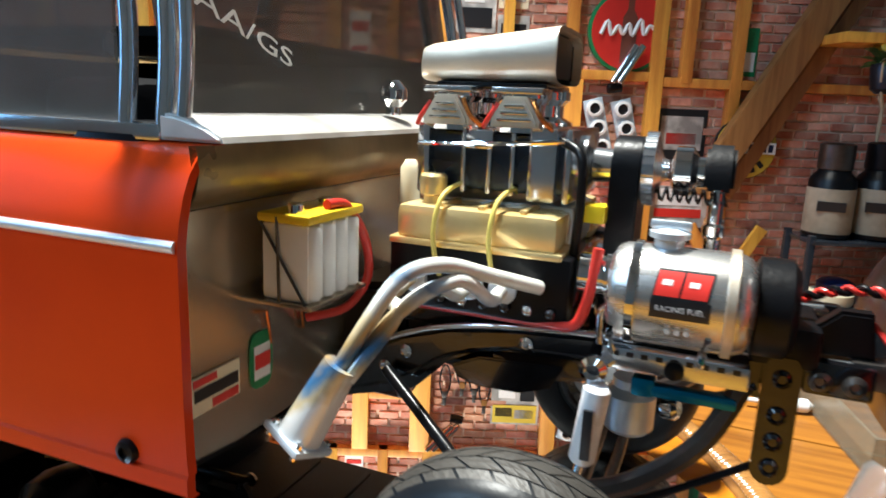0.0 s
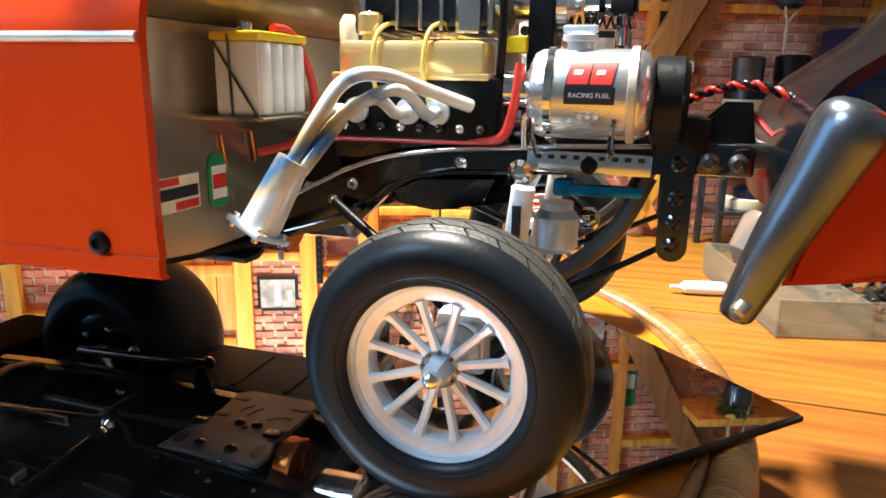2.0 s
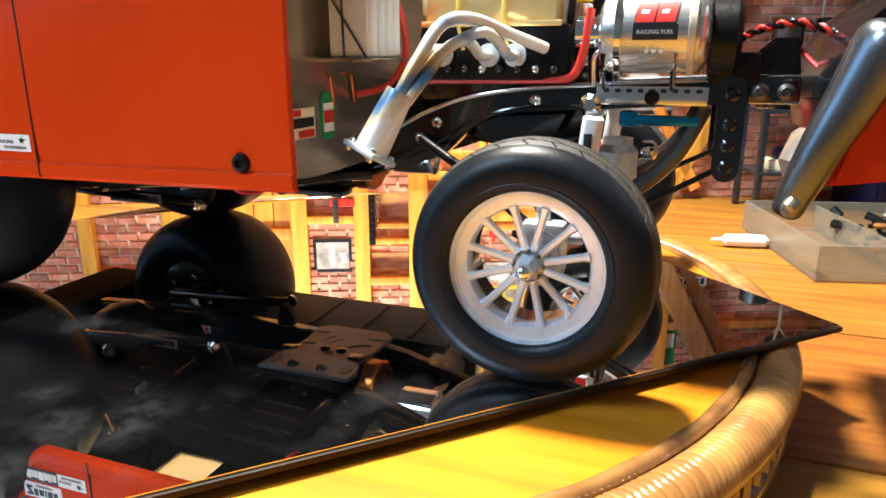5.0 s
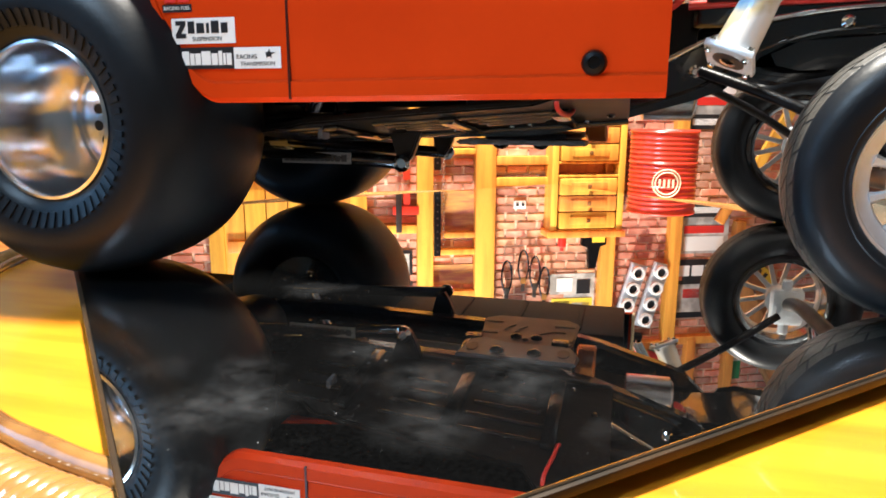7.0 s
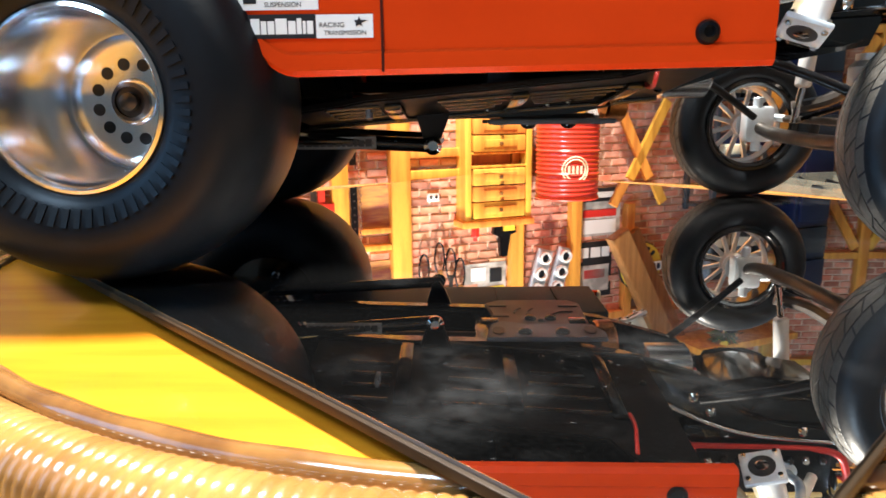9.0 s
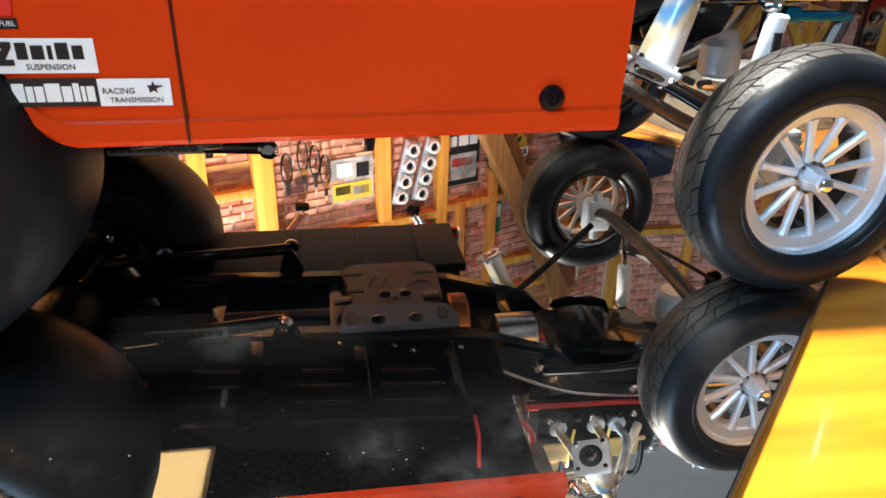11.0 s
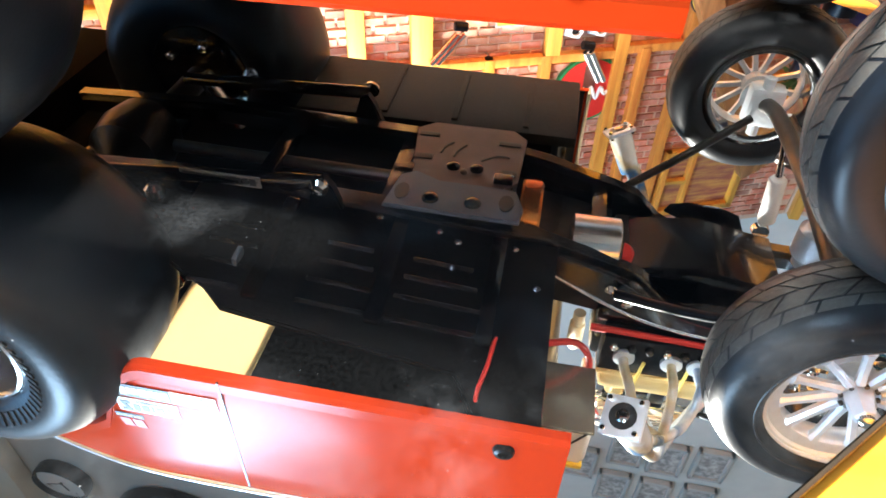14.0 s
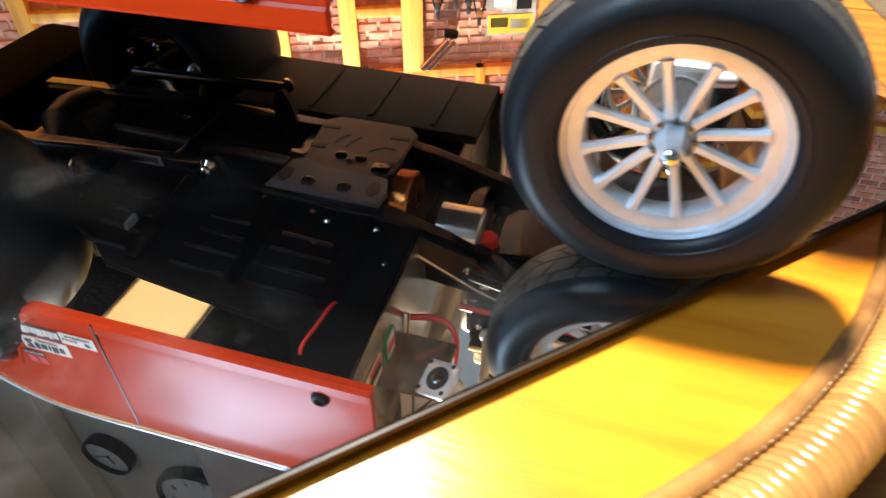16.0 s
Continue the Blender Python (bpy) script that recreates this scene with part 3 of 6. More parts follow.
# ---- rattan tray and mirror ----
CX, CY = -43.0, 115.0
tray = thing("round_tray", (CX, CY, -42), "round rattan tray with yellow varnished base and wrapped cane rim", "tray")
part("tray_base", lathe(bmesh.new(), (CX, CY, -26), (0, 0, 1), [(220, 0), (224.5, 2), (224.5, 18.4), (220, 19.6)], 128), TRAYTOP, tray, "yellow varnished wooden base")
part("foot", lathe(bmesh.new(), (CX, CY, -42), (0, 0, 1), [(150, 0), (152, 2), (152, 14), (150, 16)], 64), BEAD, tray)


def ring(bm, radius, z, r, seg=160, sides=10, wave=0.0, count=1):
    loops = []
    for i in range(seg):
        a = i * math.tau / seg
        rr = r + wave * math.sin(a * count)
        loops.append([(CX + (radius + rr * math.cos(b * math.tau / sides)) * math.cos(a), CY + (radius + rr * math.cos(b * math.tau / sides)) * math.sin(a), z + rr * math.sin(b * math.tau / sides)) for b in range(sides)])
    vs = [[bm.verts.new(p) for p in lo] for lo in loops]
    for i in range(seg):
        for b in range(sides):
            bm.faces.new((vs[i][b], vs[(i + 1) % seg][b], vs[(i + 1) % seg][(b + 1) % sides], vs[i][(b + 1) % sides]))
    return bm


part("rim_core", ring(bmesh.new(), 233, -12.7, 8.2), BEAD, tray, "dark cane under the wrapping")
part("inner_bead", ring(bmesh.new(), 222.6, -6.8, 2.9, 480, 14, 0.16, 47), BEAD, tray, "brown cane bead inside the rim")
part("lower_band", ring(bmesh.new(), 234, -34, 6.0), BEAD, tray)
# flat cane strips wound round the rim
bm = bmesh.new()
strips = 520
for i in range(strips):
    a0 = i * math.tau / strips
    wid = math.tau / strips * (1.06 + 0.08 * random.random())
    lift = 8.5 + 0.12 * random.random()
    lean = 0.006 + 0.0006 * random.random()
    row = []
    for s in range(21):
        b = s * math.tau / 20
        for e in (0, 0.25, 0.5, 0.75, 1):
            a = a0 + wid * e + lean * math.sin(b)
            rr = lift + 0.55 * math.sin(math.pi * e)
            row.append(bm.verts.new((CX + (233 + rr * math.cos(b)) * math.cos(a), CY + (233 + rr * math.cos(b)) * math.sin(a), -12.7 + rr * math.sin(b))))
    for s in range(20):
        for e in range(4):
            bm.faces.new((row[s * 5 + e], row[s * 5 + e + 1], row[s * 5 + e + 6], row[s * 5 + e + 5]))
tagged(part("cane_wrapping", bm, RATTAN, tray, "glossy honey-coloured cane strips wound round the rim"), kind="stuff")
# upright canes of the tray's side
bm = bmesh.new()
for i in range(150):
    a = i * math.tau / 150
    p = Vector((CX + 236 * math.cos(a), CY + 236 * math.sin(a), 0))
    tube(bm, [(p.x, p.y, -40), (p.x, p.y, -16)], 2.6, 6, 0)
tagged(part("side_cane", bm, RATTAN, tray), kind="stuff")

H = 182.5
mirror = thing("mirror_tile", (CX, CY, -4), "square frameless mirror tile resting on the rim of the tray", "mirror")
turn = Matrix.Translation((CX, CY, 0)) @ Matrix.Rotation(radians(45), 4, "Z")
part("silvered_face", B((-H + 1.2, -H + 1.2, -0.8), (H - 1.2, H - 1.2, 0.0), 0, turn), MIRROR, mirror, smooth=False)
part("glass_edge", B((-H, -H, -3.0), (H, H, -0.84), 0.4, turn), GLASSEDGE, mirror, "dark ground glass edge")
part("backing", B((-H + 2, -H + 2, -3.7), (H - 2, H - 2, -3.04), 0, turn), EDGE, mirror, "dark brown backing board")

# ---- model garage wall ----
WA = radians(23)
WM = Matrix.Translation((-168, 479, 0)) @ Matrix.Rotation(WA, 4, "Z")
U0, U1, Z0, Z1 = -460, 560, -42, 470
WING = Matrix.Translation(WM @ Vector((U1, 0, 0)))          # the end of the wall turns parallel to the bench


def W(lo, hi, bevel=0.0):
    """A box on the garage wall: along it, out of it (negative towards the car), up."""
    return B(lo, hi, bevel, WM)


garage = part("wall_garage", W((U0, 3, Z0), (U1, 22, Z1)), MORTAR, smooth=False)
tagged(garage, "miniature red brick garage wall with pine studs and pale mortar", "wall", kind="structure")


wing = part("wall_garage_wing", B((0, 3, Z0), (640, 22, Z1), 0, WING), MORTAR, smooth=False)
tagged(wing, "brick end wing of the miniature garage wall with timber braces", "wall", kind="structure")
for u0 in (3, 120, 236, 352, 468, 600):
    part("stud", B((u0, -9, Z0), (u0 + 14, 3.2, Z1), 1.0, WING), PINEV, wing)
for z in (141, 292):
    part("rail", B((17, -8, z), (600, 3.1, z + 9), 0.8, WING), PINEV, wing)
for u0 in (17, 134, 250, 366):
    for a, b in (((u0, -30), (u0 + 100, 136)), ((u0, 136), (u0 + 100, -30))):
        a, b = Vector(a), Vector(b)
        d = (b - a).normalized()
        nrm = Vector((-d.y, d.x)) * 6
        bmx = prism(bmesh.new(), [tuple(p) for p in (a + nrm, b + nrm, b - nrm, a - nrm)], "y", -7, -1.5 if a.y < 0 else -2.2, 0.6)
        bmx.transform(WING)
        part("brace", bmx, PINEV, wing)


def stud(u0, u1, z0, z1, d=9.0):
    part("stud", W((u0, -d, z0), (u1, 3.2, z1), 1.0), PINEV, garage)


for u in (-330, -240):
    stud(u, u + 15, Z0, Z1)
stud(-100, -83, Z0, 196)
stud(-32, -15, Z0, 196)
stud(29, 50, Z0, 196, 11)
stud(168, 184, Z0, 196)
stud(246, 260, Z0, 470)
stud(324, 335, 60, 470)
stud(-4, 7, 196, 470)
stud(44, 54, 196, 470)
stud(105, 115, 196, 470)
stud(165, 176, 196, 470)
stud(276, 287, 196, 470)
stud(-60, -47, 196, 470)
for u0, u1, z in ((-225, 246, 196), (260, 560, 192), (-225, 105, 300), (115, 165, 300), (335, 560, 290), (-325, -240, 120), (-83, -32, 57), (50, 108, -18), (50, 108, 4), (-15, 29, 129), (-460, -330, 190)):
    part("rail", W((u0, -8, z), (u1, 3.1, z + 9), 0.8), PINEV, garage)
for u0, u1, z in ((-15, 29, 15), (-15, 29, 66), (-15, 29, 84)):
    part("rail", W((u0, -7, z), (u1, 3.1, z + 6), 0.8), PINEV, garage)
# sloping stair string with its treads, right of the sign
for a, b, wid, d0, d1 in (((300, 92), (452, 366), 25, -30, -14), ((330, 92), (482, 366), 15, -16, -6)):
    a, b = Vector(a), Vector(b)
    d = (b - a).normalized()
    nrm = Vector((-d.y, d.x)) * wid / 2
    bmx = prism(bmesh.new(), [tuple(p) for p in (a + nrm, b + nrm, b - nrm, a - nrm)], "y", d0, d1, 1.0)
    bmx.transform(WM)
    part("stair_string", bmx, STAIN, garage, "dark stained stair string running up the wall")
# crossed braces low on the right
for a, b in (((300, 60), (350, -30)), ((322, -30), (372, 60))):
    a, b = Vector(a), Vector(b)
    d = (b - a).normalized()
    nrm = Vector((-d.y, d.x)) * 6
    bmx = prism(bmesh.new(), [tuple(p) for p in (a + nrm, b + nrm, b - nrm, a - nrm)], "y", -14, -9.2, 0.6)
    bmx.transform(WM)
    part("brace", bmx, PINEV, garage)
# planked door
door = thing("plank_door", (0, 0, 0), "pine plank door of the miniature garage", "door")
for i in range(6):
    u = -226 + i * 21.4
    part("door_board", W((u, -6, Z0), (u + 20.6, 2.8, 184), 1.0), PINEV, door)
for z in (-10, 70, 150):
    part("ledge", W((-222, -9, z), (-102, -6.2, z + 12), 0.8), PINEV, door)


def on_wall(name, label, category, u, z, group=""):
    p = WM @ Vector((u, -4, z))
    return thing(name, p, label, category, group)


def poster(u0, u1, z0, z1, mats, label, layout):
    p = on_wall("poster", label, "poster", (u0 + u1) / 2, z0, "posters on the garage wall")
    part("sheet", W((u0, 0.6, z0), (u1, 1.8, z1)), mats[0], p, smooth=False)
    for fx0, fx1, fz0, fz1, mi in layout:
        part("print", W((u0 + fx0 * (u1 - u0), 0.2, z0 + fz0 * (z1 - z0)), (u0 + fx1 * (u1 - u0), 0.58, z0 + fz1 * (z1 - z0))), mats[mi], p, smooth=False)


poster(-79, -36, 85, 124, (INK, GREYINK, PAPER), "black and white print of an engine", ((.08, .92, .1, .9, 1), (.4, .55, .15, .85, 2), (.6, .85, .4, .7, 2)))
poster(115, 166, 116, 166, (GREYINK, YELINK, PAPER, INK), "yellow and grey poster of garage tools", ((.04, .96, .56, .96, 1), (.1, .45, .62, .82, 3), (.5, .9, .66, .86, 0), (.15, .5, .1, .4, 2), (.6, .9, .14, .46, 3)))
poster(261, 320, 40, 97, (GREYINK, PAPER, REDINK, INK), "car poster with a dark title band", ((0, 1, .0, .28, 3), (.1, .9, .08, .2, 1), (.1, .9, .45, .6, 2), (.1, .9, .66, .95, 1)))
poster(261, 310, 104, 172, (INK, PAPER, REDINK, GREYINK), "black poster with white title and red car", ((.06, .32, .10, .28, 1), (.38, .66, .10, .28, 1), (.7, .92, .10, .28, 1), (.08, .92, .42, .9, 3), (.2, .8, .5, .66, 2)))
poster(100, 130, 226, 252, (GREYINK, INK, PAPER), "small grey photo of an engine", ((.1, .9, .2, .7, 1), (.2, .5, .3, .6, 2)))
poster(100, 128, 258, 290, (CREAM, YELINK, GREYINK), "small cream card with yellow lettering bars", ((.1, .9, .6, .85, 1), (.1, .9, .2, .4, 2)))
poster(330, 350, 205, 250, (GREENINK, PAPER), "small green and white poster", ((.1, .9, .1, .5, 1),))
poster(-40, -20, 205, 250, (PAPER, REDINK), "small white poster with red bars", ((.1, .9, .6, .8, 1), (.1, .9, .2, .3, 1)))
poster(60, 98, 235, 280, (GREYINK, INK, PAPER), "grey photo of a workshop", ((.1, .9, .1, .5, 1), (.2, .7, .6, .8, 2)))

# round enamel signs
sign = on_wall("round_sign", "round red enamel sign with green rim and white script band", "sign", 224, 242)
bmx = lathe(bmesh.new(), (224, 0, 242), (0, -1, 0), [(38.5, -2), (38.5, 3), (36, 3.6)], 56)
bmx.transform(WM)
part("rim", bmx, GREENINK, sign, "dark green rim")
bmx = lathe(bmesh.new(), (224, -3.7, 242), (0, -1, 0), [(35.5, 0), (35.2, 0.6)], 56)
bmx.transform(WM)
part("face", bmx, REDINK, sign)
bmx = bmesh.new()
tube(bmx, [(197, -4.6, 238), (203, -4.6, 250), (207, -4.6, 238), (213, -4.6, 246), (218, -4.6, 239), (223, -4.6, 248), (227, -4.6, 238), (234, -4.6, 252), (238, -4.6, 239), (243, -4.6, 247), (251, -4.6, 240)], 2.1, 6, 5)
bmx.transform(WM)
part("script", bmx, PAPER, sign, "white script flourish")
bmx = prism(bmesh.new(), [(221, 274), (227, 274), (227, 261), (231, 254), (231, 212), (217, 212), (217, 254), (221, 261)], "y", -4.5, -4.31)
bmx.transform(WM)
part("bottle_print", bmx, material("brown_print", (0.16, 0.05, 0.03), 0.4), sign)

badge = on_wall("round_sign", "round yellow enamel sign with red ring and blue on white band", "sign", 346, 138)
for nm, r0, d0, mt in (("rim", 30.5, -8, INK), ("face", 29.4, -10, YELINK), ("ring", 15.5, -11.6, REDINK), ("middle", 11.5, -12.4, YELINK)):
    bmx = lathe(bmesh.new(), (346, d0, 138), (0, -1, 0), [(r0, -2), (r0, 1.2), (r0 - 1.2, 1.6)], 48)
    bmx.transform(WM)
    part(nm, bmx, mt, badge)
part("band", W((319, -15.2, 132.5), (373, -14.4, 143.5)), PAPER, badge)
for k in range(8):
    part("mark", W((321 + k * 6.4, -15.6, 134.4), (325.4 + k * 6.4, -15.22, 141.6)), BLUEP, badge)
for base in (90, 270):
    for k in range(5):
        a = radians(base - 44 + k * 22)
        p = WM @ Vector((346 + 22 * math.cos(a), -11.9, 138 + 22 * math.sin(a)))
        m = Matrix.Translation(p) @ Matrix.Rotation(WA, 4, "Z") @ Matrix.Rotation(radians(90) - a, 4, "Y")
        part("mark", B((-2.2, -0.2, -3.4), (2.2, 0.2, 3.4), 0, m), INK, badge)

# drawer cabinet on the wall
cab = on_wall("drawer_cabinet", "small yellow pine wall cabinet with open shelf and drawers", "cabinet", 150, -42)
C0, C1 = 105.5, 184
part("side_panel", W((C0, -24, -42), (C0 + 7, 2, 70), 1), PINEV, cab)
part("side_panel", W((C1 - 7, -24, -42), (C1, 2, 70), 1), PINEV, cab)
part("top", W((C0 - 3, -26, 64), (C1 + 3, 2, 71), 1), PINEV, cab)
part("back", W((C0 + 7, -4, -42), (C1 - 7, 1.6, 64)), PINEV, cab)
for z in (-42, -8, 6, 62):
    part("shelf", W((C0 + 7, -23, z), (C1 - 7, -4, z + 2.5), 0.6), PINEV, cab)
for z0, z1 in ((-39, -25), (-24, -9), (9, 26), (27, 43), (44, 61)):
    d = part("drawer", W((C0 + 9, -26, z0), (C1 - 9, -8, z1), 1.2), PINEV, cab)
    part("drawer_moulding", W((C0 + 20, -27.4, (z0 + z1) / 2 - 4), (C1 - 20, -26.1, (z0 + z1) / 2 + 4), 0.6), PINEV, d)
    part("knob", W(((C0 + C1) / 2 - 2, -30, (z0 + z1) / 2 - 2), ((C0 + C1) / 2 + 2, -27.5, (z0 + z1) / 2 + 2), 0.8), BEAD, d)

# oil drum
drum = on_wall("oil_drum", "bright red ribbed miniature oil drum with round cream emblem", "drum", 232, -42)
prof = [(36.5, 0), (37.6, 1.5), (36.2, 3)]
for i in range(16):
    z = 6 + i * 5.6
    big = i in (5, 10)
    prof += [(36.0, z - 2), (37.6 if big else 36.9, z), (36.0, z + 2)]
prof += [(36.2, 96), (37.6, 98), (36.5, 99.5), (34.5, 97), (0.5, 97)]
prof = [(r * 0.905, h * 0.835) for r, h in prof]
c = WM @ Vector((213, -48, -42))
part("shell", lathe(bmesh.new(), c, (0, 0, 1), prof, 48), RED, drum)


def drum_at(s, z):
    """A point on the drum's shell, s along it from the emblem's middle."""
    a = radians(-108) + s / 33.9
    return (213 + 33.9 * math.cos(a), -48 + 33.9 * math.sin(a), z)


bmx = bmesh.new()
for r0 in (13.4, 10.6):
    ring_pts = [drum_at(r0 * math.cos(i * math.tau / 24), -9 + r0 * math.sin(i * math.tau / 24)) for i in range(25)]
    tube(bmx, ring_pts, 0.8, 6, 0)
for i, w in enumerate((3, 3, 4, 3)):
    u = -7.6 + i * 4.2
    p0, p1 = Vector(drum_at(u + 1.2, -13)), Vector(drum_at(u + 1.2, -5))
    tube(bmx, [p0, p1], 1.2, 6, 0)
bmx.transform(WM)
part("emblem", bmx, CREAM, drum, "cream round emblem of plain bars")

# cylinder heads hung as wall art
for du in (0, 27):
    hd = on_wall("cylinder_head", "grey cast cylinder head with four round ports hung on the wall", "engine part", 200 + du, 100, "cylinder heads on the wall")
    top = Vector((214 + du, 106))
    low = Vector((194 + du, 178))
    bmx = bmesh.new()
    d = (low - top).normalized()
    nrm = Vector((d.y, -d.x)) * 9.5
    prism(bmx, [tuple(p) for p in (top + nrm, low + nrm, low - nrm, top - nrm)], "y", -8, -3, 1.0)
    bmx.transform(WM)
    part("casting", bmx, ALU, hd)
    for i in range(4):
        p = top.lerp(low, 0.13 + i * 0.25)
        bmx = lathe(bmesh.new(), (p.x, -8, p.y), (0, -1, 0), [(7.6, 0), (7.6, 4), (5.2, 4.4), (5.0, 0.4)], 24)
        bmx.transform(WM)
        port = part("port", bmx, PAPER, hd)
        bmx = lathe(bmesh.new(), (p.x, -8, p.y), (0, -1, 0), [(5.1, 0), (5.1, 1)], 20)
        bmx.transform(WM)
        part("bore", bmx, INK, port)

# hand tools
for i, (u, z, t) in enumerate(((65, 110, 4), (83, 99, -3), (96, 106, 3), (107, 118, -4))):
    pl = on_wall("pliers", "small hanging pliers with dark wire handles", "pliers", u, z, "pliers on the wall")
    bmx = bmesh.new()
    for s in (-1, 1):
        tube(bmx, [(u + s * 1, -5, z + 26), (u + s * 5.5, -5, z + 10), (u + s * 4, -5, z - 6), (u + s * 0.4, -5, z - 12)], 1.0, 6, 4)
    bmx.transform(WM)
    part("handle", bmx, BLACK, pl)
    part("jaw", W((u - 2, -6, z + 24), (u + 2, -4, z + 34), 0.6), STEEL, pl)
    part("grip", W((u - 3, -6.4, z + 18), (u + 3, -3.8, z + 25), 0.8), (STEEL, BEAD)[i % 2], pl)
drill = on_wall("power_drill", "small black and yellow power drill hung on the wall", "drill", 160, 75)
bmx = prism(bmesh.new(), [(146, 70), (172, 70), (173, 82), (166, 84), (162, 108), (154, 108), (153, 86), (145, 82)], "y", -12, -3, 1.5)
bmx.transform(WM)
part("body", bmx, BLACK, drill)
part("badge", W((156, -13, 73), (170, -12.2, 79)), YELINK, drill)
can = on_wall("spray_can", "tiny red and silver can on the wall rail", "can", 124, 70)
bmx = lathe(bmesh.new(), WM @ Vector((124, -8, 71)), (0, 0, 1), [(4, 0), (4.4, 1), (4.4, 12), (2, 14), (2, 17)], 16)
part("can", bmx, REDINK, can)
clamp = on_wall("clamp", "red bench clamp with dark steel bar", "clamp", -60, 0)
part("bar", W((-46, -9, -10), (-39, -4, 40), 0.8), RED, clamp)
part("jaw", W((-57, -10, 37), (-30, -4, 46), 1), RED, clamp)
part("blade", W((-54, -13, 20), (-48, -10.5, 64), 0.6), STEEL, clamp)
saw = on_wall("chain_strip", "dark perforated steel strip hanging on the wall", "tool", -24, 0)
part("strip", W((-15, -15, 0), (-8, -12.5, 89), 0.6), BLACK, saw)
for i in range(12):
    part("hole", W((-12.3, -15.3, 6.4 + i * 7), (-10.7, -15.1, 8.4 + i * 7)), STEEL, saw)
chain = on_wall("chain", "thin bright chain hanging on the wall", "chain", -9, 0)
for i in range(24):
    bmx = ring(bmesh.new(), 1.7, 0, 0.45, 10, 6)
    bmx.transform(WM @ Matrix.Translation((-5, -12, -20 + i * 4.2)) @ Matrix.Rotation(radians(90 * (i % 2)), 4, "Z") @ Matrix.Rotation(radians(90), 4, "X") @ Matrix.Translation((-CX, -CY, 0)))
    part("link", bmx, POLISH, chain)
outlet = on_wall("wall_socket", "white double wall socket on the brick", "socket", 77, 34)
part("plate", W((72, -1.5, 34), (85, 2.5, 43), 0.8), PAPER, outlet)
for u in (75.5, 81.5):
    part("slot", W((u - 1.4, -2, 37), (u + 1.4, -1.4, 40)), INK, outlet)
for u, z, t in ((78, 164, -42), (214, 194, 30), (-120, 240, 15)):
    ex = on_wall("exhaust_tip", "black and chrome twin exhaust pipe hung on the wall", "exhaust pipe", u, z, "exhaust pipes on the wall")
    for k in (-3.2, 3.2):
        bmx = bmesh.new()
        a = radians(t)
        cyl(bmx, (u + k, -10, z), (u + k + 40 * math.sin(a), -10, z + 40 * math.cos(a)), 3.4)
        bmx.transform(WM)
        part("pipe", bmx, CHROME, ex)
    bmx = bmesh.new()
    cyl(bmx, (u - 6, -6, z - 6), (u + 7, -6, z - 4), 4.5)
    bmx.transform(WM)
    part("mount", bmx, BLACK, ex)
win = on_wall("garage_window", "small pine-framed window with dusk behind in the garage wall", "window", 400, 380)
part("pane", W((345, -1, 340), (455, 2.6, 430)), PURPLE, win)
for lo, hi in (((342, -9, 336), (458, 0, 344)), ((342, -9, 426), (458, 0, 434)), ((342, -9, 336), (350, 0, 434)), ((450, -9, 336), (458, 0, 434)), ((378, -8, 340), (385, 0, 430)), ((345, -8, 380), (381, 0, 385))):
    part("frame_bar", W(lo, hi, 0.8), PINEV, win)
for u0, z0 in ((-14, 17), (-14, 39), (-14, 96)):
    part("shelf_back", W((u0, 0.3, z0 + 6), (29, 2.6, z0 + 28)), PURPLE, garage)

# bricks: the stretch behind the car singly, the rest joined
half = (10.4, 3.6)


def brick_mesh():
    bm = bmesh.new()
    box(bm, (-half[0], -1.0, -half[1]), (half[0], 3.0, half[1]))
    for v in bm.verts:
        v.co *= MM
        if v.co.y < 0:
            v.co.x *= 0.965
            v.co.z *= 0.90
    me = bpy.data.meshes.new("brick")
    bm.to_mesh(me)
    bm.free()
    me.materials.append(BRICK)
    return me


BM = brick_mesh()
verts, faces = [], []
single = 0
WMM = Matrix.Translation(WM.translation * MM) @ WM.to_quaternion().to_matrix().to_4x4()
row = 0
z = Z0 + 4.5
while z < Z1 - 4:
    u = U0 + (11.5 if row % 2 else 0) + 6
    while u < U1 - 8:
        jitter = Vector((random.uniform(-0.5, 0.5), random.uniform(-0.9, 0.7), random.uniform(-0.35, 0.35)))
        if 46 < u < 172 and -42 < z < 192 and single < 300 and not (C0 < u < C1 and z < 64):
            ob = new("brick", BM)
            ob.parent = garage
            ob.matrix_world = WMM @ pose(u * MM, (2.4 + jitter.y) * MM, z * MM, 0, random.uniform(-1.4, 1.4), 0)
            single += 1
        else:
            n = len(verts)
            for sx, sy, sz in ((-1, 0, -1), (1, 0, -1), (1, 0, 1), (-1, 0, 1), (-1, 1, -1), (1, 1, -1), (1, 1, 1), (-1, 1, 1)):
                f = 1.0 if sy else 0.955
                verts.append(WM @ Vector((u + jitter.x + sx * half[0] * f, 1.4 + jitter.y + sy * 3.4, z + jitter.z + sz * half[1] * (1.0 if sy else 0.9))) * MM)
            faces += [tuple(n + i for i in q) for q in ((0, 1, 2, 3), (0, 4, 5, 1), (1, 5, 6, 2), (2, 6, 7, 3), (3, 7, 4, 0))]
        u += 23
    z += 9
    row += 1
me = bpy.data.meshes.new("brickwork")
me.from_pydata(verts, [], faces)
me.materials.append(BRICK)
bw = new("brickwork", me)
bw.parent = garage
tagged(bw, "uneven red brick courses", kind="stuff")
verts, faces = [], []
